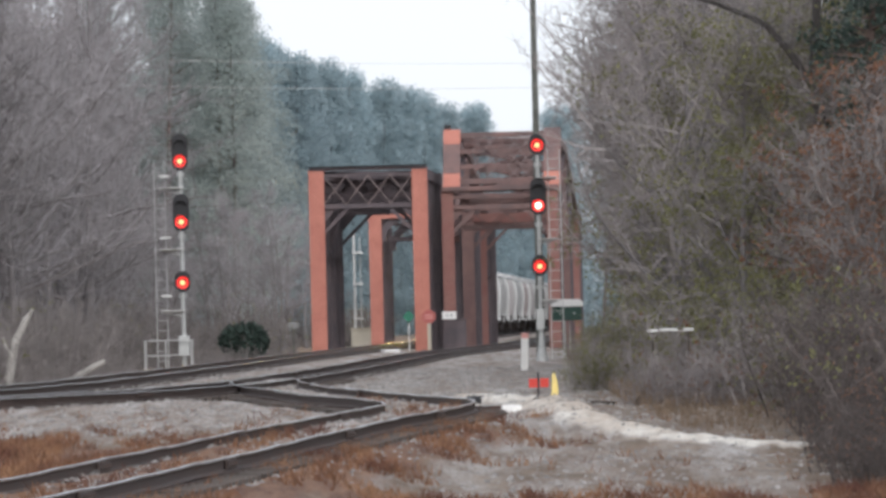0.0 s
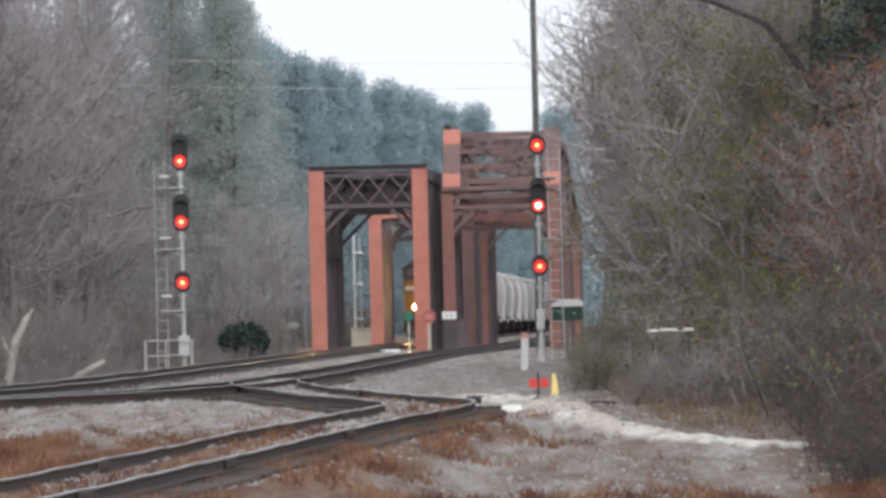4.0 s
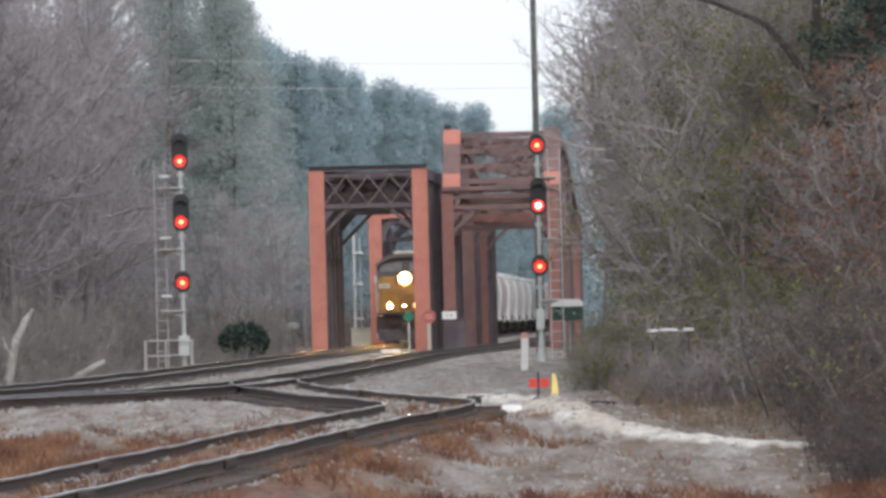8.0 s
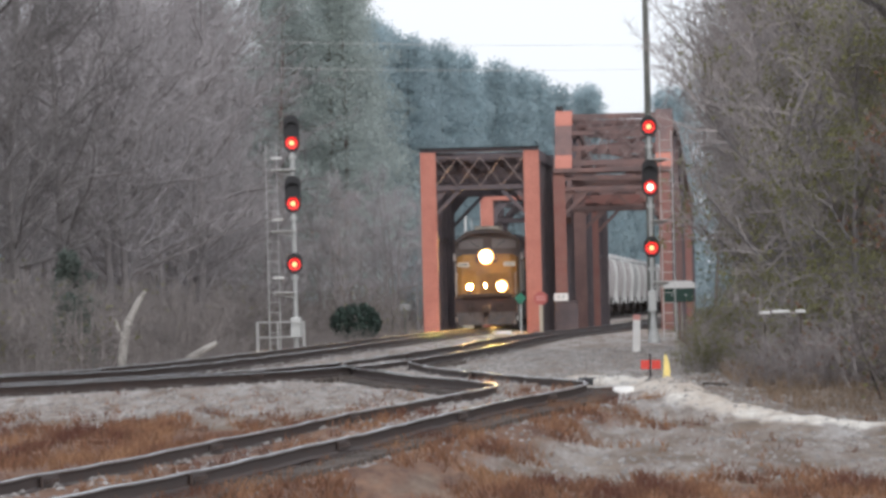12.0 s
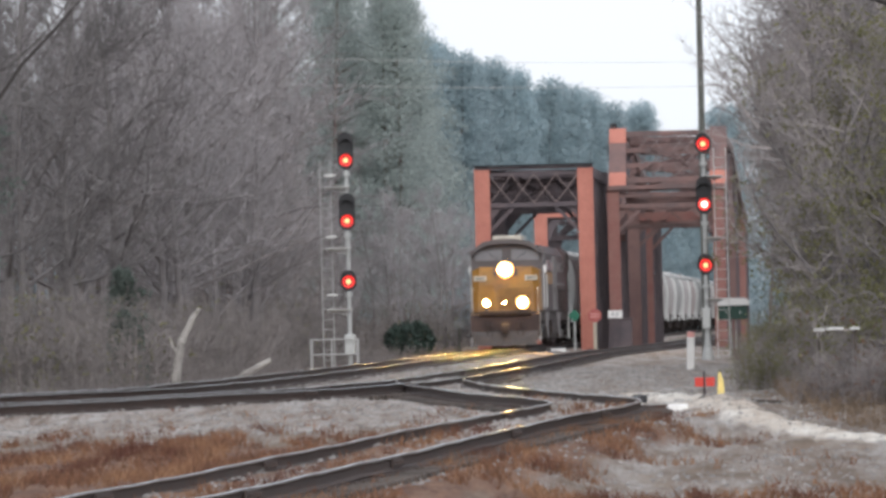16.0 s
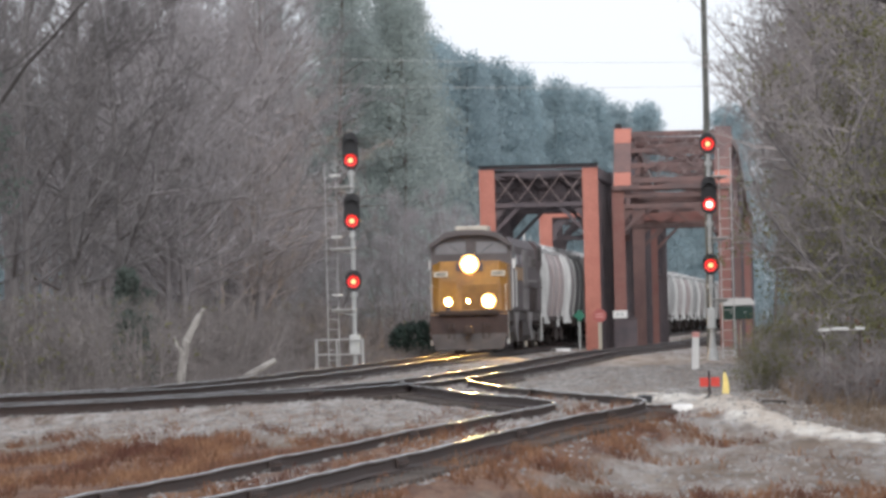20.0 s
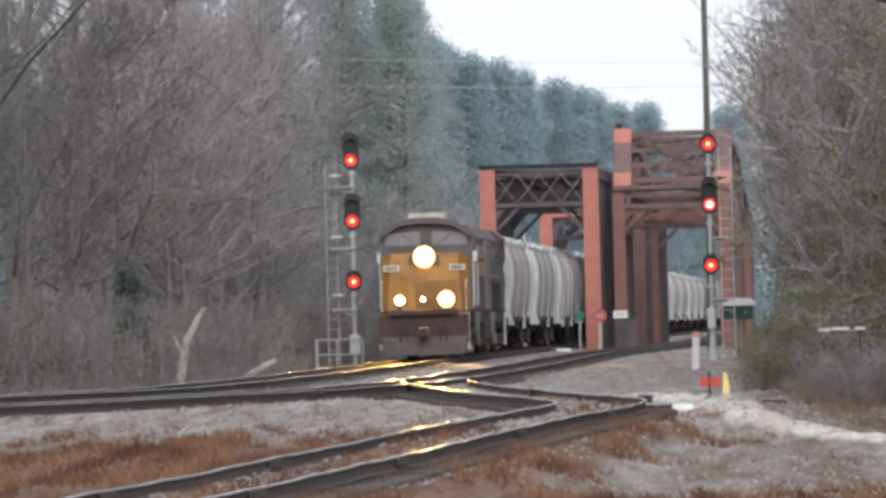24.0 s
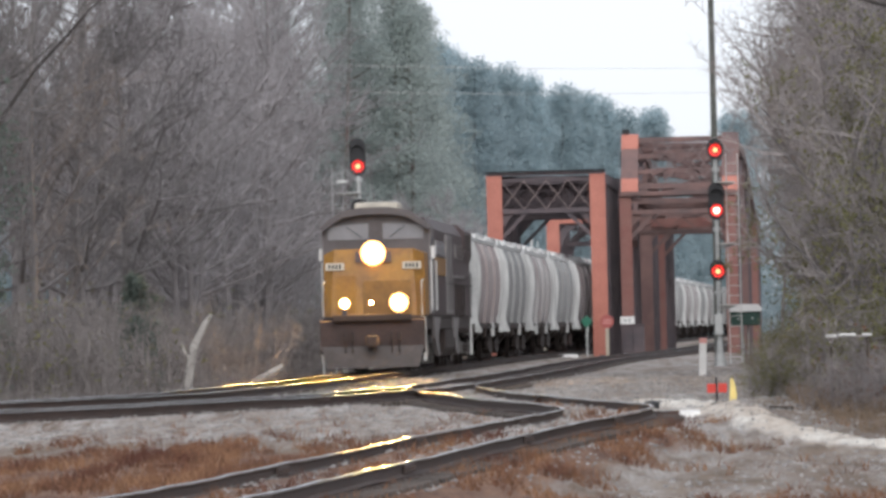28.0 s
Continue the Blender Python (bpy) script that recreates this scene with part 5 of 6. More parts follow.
    part("running_board", boxm(-0.8, -0.5, -H + 0.4, H - 0.4, 4.25, 4.29), rib_mat, t)
    part("running_board", boxm(0.5, 0.8, -H + 0.4, H - 0.4, 4.25, 4.29), rib_mat, t)
    for k in range(5):
        y = -E + 0.3 + (2 * E - 0.6) * k / 4
        hatch = part("roof_hatch", boxm(-0.48, 0.48, y - 0.7, y + 0.7, 4.18, 4.56, 0.08), rib_mat if k % 2 == 0 else body_mat, t)
        part("hatch_bar", boxm(-0.06, 0.06, y - 0.76, y + 0.76, 4.56, 4.6), M_UNDER, hatch)
        part("board_support", boxm(-0.86, 0.86, y - 0.98, y - 0.9, 4.18, 4.25), M_UNDER, t)
    for s in (-1, 1):
        part("end_walk", boxm(-0.9, 0.9, min(s * (H - 0.5), s * (H + 0.05)), max(s * (H - 0.5), s * (H + 0.05)), 4.24, 4.34), rib_mat, t, "pale roof end walkway")
    for k in (-1, 0, 1):
        bm = bmesh.new()
        y = k * (H - 1.6) * 0.62
        a = [bm.verts.new(p) for p in ((-1.25, y - 1.3, 1.36), (1.25, y - 1.3, 1.36), (1.25, y + 1.3, 1.36), (-1.25, y + 1.3, 1.36))]
        c = [bm.verts.new(p) for p in ((-0.4, y - 0.3, 0.45), (0.4, y - 0.3, 0.45), (0.4, y + 0.3, 0.45), (-0.4, y + 0.3, 0.45))]
        for i in range(4):
            bm.faces.new((a[i], c[i], c[(i + 1) % 4], a[(i + 1) % 4]))
        bm.faces.new(c)
        bmesh.ops.recalc_face_normals(bm, faces=bm.faces)
        part("discharge_hopper", bm, M_UNDER, t)
    for yc in (H - 1.75, -H + 1.75):
        tr = part("truck", boxm(-0.9, 0.9, yc - 0.25, yc + 0.25, 0.45, 0.95, 0.03), M_UNDER, t)
        for s in (-1, 1):
            bm = prismx(bmesh.new(), [(yc - 1.2, 0.42), (yc - 0.5, 0.25), (yc + 0.5, 0.25), (yc + 1.2, 0.42), (yc + 1.2, 0.66), (yc + 0.5, 0.85), (yc - 0.5, 0.85), (yc - 1.2, 0.66)], s * 1.0 - 0.08, s * 1.0 + 0.08)
            part("side_frame", bm, M_UNDER, tr)
        for k in (-1, 1):
            wheelset(t, yc + 0.88 * k, 0.457, False)
    return t


M_CAR_WHITE = mat("dusty_white_car_paint", (0.46, 0.445, 0.435), 0.7, 0, 0.3, 0.5, 10, 0.1, second=(0.29, 0.255, 0.25), each=0.15)
M_CAR_GREY = mat("grey_car_paint", (0.38, 0.38, 0.37), 0.75, 0, 0.3, 0.5, 10, 0.1, second=(0.30, 0.295, 0.29), each=0.15)
M_CAR_TAN = mat("pinkish_grey_car_paint", (0.41, 0.365, 0.355), 0.75, 0, 0.3, 0.5, 10, 0.1, second=(0.33, 0.265, 0.255), each=0.15)
# pale paint that also carries the sky light falling on the car ends
M_LIT_RIB = mat("lit_pale_rib_paint", (0.60, 0.60, 0.585), 0.7, 0, 0.25, 1.0, 10, 0.1, each=0.2)

LOCO_LENGTH, CAR_LENGTH, CARS = 25.6, 18.3, 21
lead = make_loco("diesel locomotive, yellow nose, dark blue cab, lights blazing", True)
protos = [make_hopper("dusty white covered hopper car with bulging sides", M_CAR_WHITE, M_LIT_RIB, CAR_LENGTH / 2),
          make_hopper("grey covered hopper car with broad pale posts", M_CAR_GREY, M_LIT_RIB, CAR_LENGTH / 2, 2),
          make_hopper("pinkish grey stained covered hopper car", M_CAR_TAN, M_LIT_RIB, CAR_LENGTH / 2, 2)]
ORDER = [2, 1, 0, 1, 2, 0, 0, 0, 1, 0, 2, 1, 0, 0, 1, 0, 2, 0, 1, 0, 1]
cars, used = [], set()
for k in range(CARS):
    p = protos[ORDER[k]]
    cars.append(p if ORDER[k] not in used else copy_thing(p, Matrix()))
    used.add(ORDER[k])
SPEED = 6.66          # metres a second
NOSE_END = 156.0      # how far the nose stands off at the end, 28 s


def on_track(s, base):
    """The pose of a vehicle whose middle is at s on the main track, carried on two pivots."""
    a, b = T1.at(s + base), T1.at(s - base)
    d = (a - b).normalized()
    m = (a + b) / 2
    return Matrix.Translation(m) @ Matrix.Rotation(math.atan2(-d.x, d.y), 4, "Z")


def motions():
    s_end = T1.s_at_y(NOSE_END)
    times = [2.0 * i for i in range(15)]
    fine = [i / 10 for i in range(281)]

    def rows_for(offset, base):
        return [(t, on_track(s_end - SPEED * (28 - t) - offset, base)) for t in times]

    half = LOCO_LENGTH / 2
    walk(lead, rows_for(half, 6.9))
    for k, c in enumerate(cars):
        walk(c, rows_for(LOCO_LENGTH + 1.2 + CAR_LENGTH * (k + 0.5), 6.3))
    for c in cars[:6]:
        for w in c.children:
            if w.name.startswith("wheelset"):
                WHEELS.append((w, w.matrix_basis.translation.y, 0.457))
    for w, y, r in WHEELS:
        walk(w, [(t, Matrix.Translation((0, y, r)) @ Matrix.Rotation(-SPEED * t / r, 4, "X")) for t in fine])


# ---- trees and brush ----
class Soup:
    """Collects thin tapered pieces and leaves into one mesh."""
    def __init__(self):
        self.v, self.f = [], []

    def limb(self, pts, radii, n=5):
        k0 = len(self.v)
        for i, p in enumerate(pts):
            d = (pts[min(i + 1, len(pts) - 1)] - pts[max(i - 1, 0)]).normalized()
            a = d.cross(Vector((0.31, 0.2, 0.93))).normalized()
            b = d.cross(a)
            for k in range(n):
                q = p + (a * math.cos(6.2832 * k / n) + b * math.sin(6.2832 * k / n)) * radii[i]
                self.v.append((q.x, q.y, q.z))
        for i in range(len(pts) - 1):
            for k in range(n):
                a, b = k0 + i * n + k, k0 + i * n + (k + 1) % n
                self.f.append((a, b, b + n, a + n))

    def spike(self, p, q, r):
        d = (q - p).normalized()
        a = d.cross(Vector((0.2, 0.31, 0.93))).normalized() * r
        b = d.cross(a)
        k = len(self.v)
        for o in (a, b * 0.87 - a * 0.5, -b * 0.87 - a * 0.5):
            self.v.append(tuple(p + o))
        self.v.append(tuple(q))
        self.f += [(k, k + 1, k + 3), (k + 1, k + 2, k + 3), (k + 2, k, k + 3)]

    def leaf(self, p, a, b):
        k = len(self.v)
        for q in (p - a, p + b, p + a, p - b):
            self.v.append(tuple(q))
        self.f.append((k, k + 1, k + 2, k + 3))


def rand_dir(r, up=0.0):
    v = Vector((r.gauss(0, 1), r.gauss(0, 1), r.gauss(0, 1) + up))
    return v.normalized()


def curve(r, p, d, length, n, wobble, lift):
    pts = [p]
    for i in range(n):
        d = (d + rand_dir(r) * wobble + Vector((0, 0, lift))).normalized()
        pts.append(pts[-1] + d * (length / n))
    return pts


def bare_tree(seed, h, name, label, limbs=15, leaf=None, leaves=0, twig=1.0, twigs=M_TWIG, bark=M_BARK):
    r = random.Random(seed)
    wood, fine, green = Soup(), Soup(), Soup()
    trunk = curve(r, Vector((0, 0, -0.4)), Vector((r.uniform(-.06, .06), r.uniform(-.06, .06), 1)), h, 8, 0.07, 0.05)
    r0 = h * 0.0115
    wood.limb(trunk, [r0 * (1 - 0.86 * i / 8) for i in range(9)], 7)

    def along(pts, k):
        x = k * (len(pts) - 1)
        i = min(int(x), len(pts) - 2)
        return pts[i].lerp(pts[i + 1], x - i)

    for i in range(limbs):
        k = 0.18 + 0.8 * (i + r.random()) / limbs
        p = along(trunk, k)
        a = r.uniform(0, 6.283)
        d = Vector((math.cos(a), math.sin(a), r.uniform(0.25, 1.1))).normalized()
        ln = h * (0.42 - 0.26 * k) * r.uniform(0.7, 1.25)
        pts = curve(r, p, d, ln, 5, 0.22, 0.07)
        rl = r0 * (1 - 0.8 * k) * 0.5
        wood.limb(pts, [rl * (1 - 0.75 * j / 5) for j in range(6)], 4)
        for j in range(7):
            kk = 0.2 + 0.8 * (j + r.random()) / 7
            q = along(pts, kk)
            d2 = (rand_dir(r, 0.5) + d * 0.9).normalized()
            sub = curve(r, q, d2, ln * 0.42 * r.uniform(0.6, 1.2), 3, 0.28, 0.05)
            fine.limb(sub, [0.022 * twig, 0.016 * twig, 0.011 * twig, 0.006 * twig], 3)
            for m in range(9):
                u = along(sub, (m + r.random()) / 9)
                v = u + (rand_dir(r, 0.4) + d2 * 0.6).normalized() * r.uniform(0.25, 0.95)
                fine.spike(u, v, 0.0105 * twig)
                for w in range(2):
                    uu = u.lerp(v, r.uniform(0.3, 0.9))
                    fine.spike(uu, uu + (rand_dir(r, 0.3) + d2 * 0.4) * r.uniform(0.15, 0.45), 0.007 * twig)
                if leaf and r.random() < leaves:
                    for w in range(8):
                        c = v + rand_dir(r) * r.uniform(0.03, 0.24)
                        a1 = rand_dir(r) * r.uniform(0.03, 0.06)
                        green.leaf(c, a1, a1.cross(rand_dir(r)).normalized() * r.uniform(0.018, 0.036))
    t = thing(name, label, "tree", group="trees beside the line")
    mesh_part("trunk", wood.v, wood.f, bark, t)
    crown = mesh_part("crown", fine.v, fine.f, twigs, t)
    if green.v:
        mesh_part("leaves", green.v, green.f, leaf, crown)
    return t


def thicket(seed, h, wide, name, label, leaf, count, per, stems=34, category="shrub", stem=M_BRUSH):
    r = random.Random(seed)
    fine, green, cane = Soup(), Soup(), Soup()
    for i in range(stems):
        p = Vector((r.uniform(-wide, wide), r.uniform(-wide, wide), -0.2))
        ln = h * r.uniform(0.5, 1.1)
        pts = curve(r, p, Vector((r.gauss(0, .3), r.gauss(0, .3), 1)).normalized(), ln, 5, 0.2, 0.02)
        cane.limb(pts, [0.02, 0.017, 0.014, 0.01, 0.007, 0.004], 3)
        for j in range(22):
            k = r.uniform(0.15, 1.0) * 5
            a = min(int(k), 4)
            u = pts[a].lerp(pts[a + 1], k - a)
            v = u + rand_dir(r, 0.5) * r.uniform(0.2, 0.8)
            fine.spike(u, v, 0.008)
            fine.spike(u.lerp(v, 0.5), u.lerp(v, 0.5) + rand_dir(r, 0.2) * 0.35, 0.006)
            if r.random() < count:
                for w in range(2 * per):
                    c = v + rand_dir(r) * r.uniform(0.02, 0.3)
                    a1 = rand_dir(r) * r.uniform(0.03, 0.06)
                    green.leaf(c, a1, a1.cross(rand_dir(r)).normalized() * r.uniform(0.018, 0.036))
    t = thing(name, label, category, group="brush beside the line")
    tagged(mesh_part("cane_clump", cane.v, cane.f, stem, t), kind="stuff")
    mesh_part("brushwood", fine.v, fine.f, stem, t)
    if green.v:
        mesh_part("leaves", green.v, green.f, leaf, t)
    return t


def pine(seed, h, needle, name, label, low=0.35, width=0.2, clumps=150, blade=0.42, shape=0.7, tuft=16, taper=2):
    r = random.Random(seed)
    wood, green, arms = Soup(), Soup(), Soup()
    trunk = curve(r, Vector((0, 0, -0.4)), Vector((0, 0, 1)), h, 7, 0.025, 0.05)
    wood.limb(trunk, [h * 0.011 * (1 - 0.85 * i / 7) for i in range(8)], 6)
    for i in range(clumps):
        k = low + (1 - low) * (i + r.random()) / clumps
        x = k * 7
        a = min(int(x), 6)
        p = trunk[a].lerp(trunk[a + 1], x - a)
        reach = h * width * (1 - ((k - low) / (1 - low)) ** taper * 0.9) * r.uniform(0.1, 1.08) * (0.55 + 0.45 * min(1, (k - low) * 6))
        an = r.uniform(0, 6.283)
        q = p + Vector((math.cos(an) * reach, math.sin(an) * reach, reach * r.uniform(-0.05, 0.45)))
        if i % 3 == 0:
            arms.spike(p, q, 0.05)
        for j in range(tuft):
            o = rand_dir(r) * (blade * shape * r.random() ** 0.4)
            c = q + Vector((o.x, o.y, o.z * 0.7))
            d = rand_dir(r, 0.7)
            green.leaf(c, d * blade * r.uniform(0.5, 1.0), d.cross(rand_dir(r)).normalized() * blade * 0.34)
    t = thing(name, label, "tree", group="pines behind the river")
    mesh_part("trunk", wood.v, wood.f, M_PINEBARK, t)
    crown = mesh_part("crown", green.v, green.f, needle, t)
    tagged(mesh_part("branchwork", arms.v, arms.f, M_PINEBARK, crown), kind="stuff")
    return t


def strew(protos, spots, rnd, sink=0.0):
    """The first of each prototype stands at the first spots; the rest are copies."""
    fresh = list(protos)
    for x, y in spots:
        m = pose(x, y, ground_z(x, y) - sink, 0, 0, rnd.uniform(0, 360))
        if fresh:
            fresh.pop(0).matrix_basis = m
        else:
            copy_thing(rnd.choice(protos), m)


# the far treeline: bearing (x over y) against the slope up to its tops, and the crowns that rise out of it
RIDGE_B = [-0.05, -0.0395, -0.0315, -0.0272, -0.0237, -0.0177, -0.0138, -0.0118, -0.0073, -0.0056, 0.0012, 0.0032, 0.0126, 0.0221, 0.04]
RIDGE_T = [0.056, 0.0548, 0.0506, 0.0453, 0.0442, 0.0432, 0.0401, 0.0394, 0.0362, 0.0357, 0.034, 0.0333, 0.0312, 0.0297, 0.029]
CROWNS = [(-0.0257, 0.0472), (-0.0224, 0.0467), (-0.0189, 0.0463), (-0.0153, 0.0444), (-0.0105, 0.0427), (-0.0079, 0.041),
          (-0.0033, 0.0401), (-0.0002, 0.038), (0.0018, 0.036), (0.006, 0.0372), (0.0085, 0.0379)]


def make_woods():
    rnd = random.Random(5)
    grey = [bare_tree(11 + i, h, "bare_tree", "bare grey winter tree with fine twigs", limbs=16) for i, h in enumerate((11, 13, 15, 12, 17))]
    spots = []
    for i in range(95):
        y = rnd.uniform(122, 255) if i < 70 else rnd.uniform(205, 262)
        edge = T1.x_at_y(y) - (7.6 if y < 200 else 5.2)
        edge = min(edge, -0.0456 * y - 3.0)
        spots.append((edge - abs(rnd.gauss(0, 1)) * 5.0 - 0.3, y))
    strew(grey, [p for p in spots if p[1] < 178], rnd)
    pale = [bare_tree(16 + i, h, "bare_tree", "bare grey tree deeper in the woods, paled for haze", limbs=17, twigs=M_HAZED_TWIG, bark=M_HAZED_BARK) for i, h in enumerate((12, 14, 16))]
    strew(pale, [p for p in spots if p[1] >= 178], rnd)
    brush = [thicket(31 + i, 2.4, 1.3, "thicket", "leafless grey thicket of thin stems", M_LEAF, 0.0, 0) for i in range(2)]
    brush += [thicket(41, 2.6, 1.3, "thicket", "grey thicket with a few green leaves", M_LEAF, 0.12, 3)]
    spots = []
    for i in range(70):
        y = rnd.uniform(118, 255)
        x = T1.x_at_y(y) - 3.6 - rnd.random() ** 1.6 * 10
        if (y > 236 or abs(x / y + 0.0358) > 0.0115) and (y > 190 or abs(x / y + 0.0487) > 0.013):  # keeps the round bush and the signal foot clear
            spots.append((x, y))
    strew(brush, spots, rnd)

    cedars = [pine(85 + i, h, M_CEDAR, "cedar", "small dark evergreen among the bare trees", 0.05, 0.26, 120, 0.1, 2.6, 30) for i, h in enumerate((2.2, 3.4))]
    strew(cedars, [(-11.6, 134), (-14.3, 126), (-12.6, 146), (-16.6, 152), (-13.9, 168)], rnd)
    tall = [pine(88, 9.5, M_CEDAR, "cedar", "tall dark evergreen at the edge of the woods", 0.3, 0.14, 120, 0.1, 4.5, 26, 3)]
    strew(tall, [(-14.9, 129)], rnd)

    # the overgrown bank on the other side
    rnd = random.Random(21)
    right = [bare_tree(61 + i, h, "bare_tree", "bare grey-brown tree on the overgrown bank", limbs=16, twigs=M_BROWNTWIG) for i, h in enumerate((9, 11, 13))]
    spots = []
    for i in range(48):
        y = rnd.uniform(118, 250)
        edge = np.interp(y, [110, 150, 200, 250], [5.5, 5.9, 7.1, 8.4])
        spots.append((edge + abs(rnd.gauss(0, 1)) * 3.5, y))
    strew(right, spots, rnd)
    for i in range(18):  # a taller row along the top of the bank
        y = 150 + 5 * i
        x = y * (0.0375 + 0.0145 * ((i * 7) % 18) / 18)
        copy_thing(right[2], pose(x + 0.8, y, ground_z(x, y), 0, 0, 67 * i))
    for i in range(20):  # and a denser one behind it
        y = 122 + 6 * i
        x = y * (0.0395 + 0.0125 * ((i * 11) % 20) / 20)
        copy_thing(right[1 + i % 2], pose(x, y, ground_z(x, y), 0, 0, 41 * i))
    rnd = random.Random(22)
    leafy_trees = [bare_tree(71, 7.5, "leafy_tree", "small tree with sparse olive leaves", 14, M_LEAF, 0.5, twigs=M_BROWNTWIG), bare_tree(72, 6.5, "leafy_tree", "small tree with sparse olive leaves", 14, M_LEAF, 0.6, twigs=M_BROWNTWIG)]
    spots = [(rnd.uniform(5.1, 8.0), rnd.uniform(102, 126)) for i in range(15)]
    strew(leafy_trees, spots, rnd)
    rusty = [bare_tree(75, 5.4, "rusty_tree", "small tree with rust-coloured dead leaves", 13, M_RUSTLEAF, 0.34, twigs=M_BRUSH)]
    strew(rusty, [(6.9, 97), (7.3, 93), (7.9, 99)], rnd)
    ever = [pine(81, 11, M_BUSH, "evergreen_tree", "dark evergreen tree above the bank", 0.45, 0.12, 260, 0.09, 3.6, 26)]
    strew(ever, [(7.5, 101), (8.2, 106)], rnd)
    rnd = random.Random(23)
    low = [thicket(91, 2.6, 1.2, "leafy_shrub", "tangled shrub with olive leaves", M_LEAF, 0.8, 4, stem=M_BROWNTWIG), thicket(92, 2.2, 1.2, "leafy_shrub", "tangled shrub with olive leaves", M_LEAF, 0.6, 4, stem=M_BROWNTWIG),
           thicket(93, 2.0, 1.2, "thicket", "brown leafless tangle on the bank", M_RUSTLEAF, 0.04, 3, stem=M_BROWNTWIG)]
    spots = []
    for i in range(95):
        y = rnd.uniform(92, 215) if i < 75 else rnd.uniform(66, 92)
        edge = np.interp(y, [66, 80, 92, 100, 150, 200], [7.0, 7.3, 5.9, 4.6, 5.6, 7.2])
        spots.append((edge + abs(rnd.gauss(0, 1)) * 2.6, y))
    strew(low, [p for p in spots if p[1] > 94], rnd)
    for i in range(22):  # low growth along the edge of the yard
        y = 112 + 4.2 * i
        b = 0.0275 + 0.0075 * ((i * 7) % 22) / 22
        copy_thing(low[2 if i % 4 else 1], pose(b * y, y, ground_z(b * y, y), 0, 0, 53 * i) @ Matrix.Scale(0.5 + 0.02 * (i % 9), 4))
    dusky = [thicket(95, 2.3, 1.2, "thicket", "dark brown leafless tangle with arching stems", M_RUSTLEAF, 0.05, 2, stems=44, stem=M_DARKBRUSH), thicket(96, 2.6, 1.2, "thicket", "dark brown leafless tangle with arching stems", M_LEAF, 0.1, 2, stems=44, stem=M_DARKBRUSH)]
    strew(dusky, [p for p in spots if p[1] <= 94] + [(7.6 + 0.5 * (i % 3), 68 + 2.2 * i) for i in range(11)], rnd)
    for x, y, k in ((3.75, 97.2, 0.52), (4.3, 97.6, 0.6), (4.6, 96.4, 0.55), (5.85, 80, 0.5), (5.65, 76, 0.5), (5.45, 73, 0.5), (5.4, 70, 0.5), (5.15, 67, 0.45), (6.1, 78, 0.6)):
        copy_thing(low[2] if y > 90 else dusky[0], pose(x, y, ground_z(x, y), 0, 0, rnd.uniform(0, 360)) @ Matrix.Scale(k, 4))

    rnd = random.Random(24)
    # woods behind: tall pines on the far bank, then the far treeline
    near_pines = [pine(101 + i, h, M_HAZED_NEEDLE, "pine_tree", "tall pine on the far bank, needles paled for haze", 0.12, 0.2, 330, 0.13, 7.0, 60) for i, h in enumerate((21, 24, 19))]
    spots = [(rnd.uniform(-34, -13.0), rnd.uniform(335, 400)) for i in range(16)] + [(rnd.uniform(-17.0, -12.4), rnd.uniform(335, 390)) for i in range(10)]
    strew(near_pines, spots, rnd)
    far = [pine(111 + i, h, M_HAZED_FARNEEDLE, "far_pine_tree", "distant pine in the treeline, needles paled and blued for haze", 0.1, 0.115, 190, 0.21, 8.5, 130, 3.2) for i, h in enumerate((29.0, 30.0, 28.0))]
    spots = []
    # the treeline falls and rises along the valley side: bearing (x over y) against the slope up to the tops
    ridge = (RIDGE_B, RIDGE_T)
    fresh = list(far)
    for i in range(150):
        b = -0.042 + 0.062 * (i + rnd.random()) / 150
        row = i % 3
        y = 520 + 2600 * (b + 0.042) + 30 * row + rnd.uniform(-8, 8)
        top = 1.15 + y * (np.interp(b, *ridge) - (0.0, 0.001, 0.0024)[row] * rnd.uniform(0.2, 1.3))
        k = i % 3
        m = pose(b * y, y, min(-0.5, top - (29.0, 30.0, 28.0)[k]), 0, 0, rnd.uniform(0, 360))
        if fresh:
            fresh.pop(0).matrix_basis = m
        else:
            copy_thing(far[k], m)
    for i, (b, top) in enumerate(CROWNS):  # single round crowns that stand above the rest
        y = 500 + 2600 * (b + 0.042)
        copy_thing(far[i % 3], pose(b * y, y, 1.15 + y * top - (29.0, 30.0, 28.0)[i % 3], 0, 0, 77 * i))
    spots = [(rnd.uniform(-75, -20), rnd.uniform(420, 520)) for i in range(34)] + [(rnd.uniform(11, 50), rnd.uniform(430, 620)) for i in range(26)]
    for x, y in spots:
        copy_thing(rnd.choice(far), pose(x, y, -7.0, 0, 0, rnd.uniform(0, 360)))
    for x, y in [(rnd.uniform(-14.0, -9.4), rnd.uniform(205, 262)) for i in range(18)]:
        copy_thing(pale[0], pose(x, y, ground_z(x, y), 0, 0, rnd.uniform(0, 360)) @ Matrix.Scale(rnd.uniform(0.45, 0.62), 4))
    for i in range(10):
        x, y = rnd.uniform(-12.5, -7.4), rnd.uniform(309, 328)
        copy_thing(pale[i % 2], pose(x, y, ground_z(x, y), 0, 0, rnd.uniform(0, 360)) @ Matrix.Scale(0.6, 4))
    for i in range(26):
        x, y = (rnd.uniform(8.5, 22), rnd.uniform(275, 400)) if i < 18 else (rnd.uniform(-30, -16), rnd.uniform(335, 350))
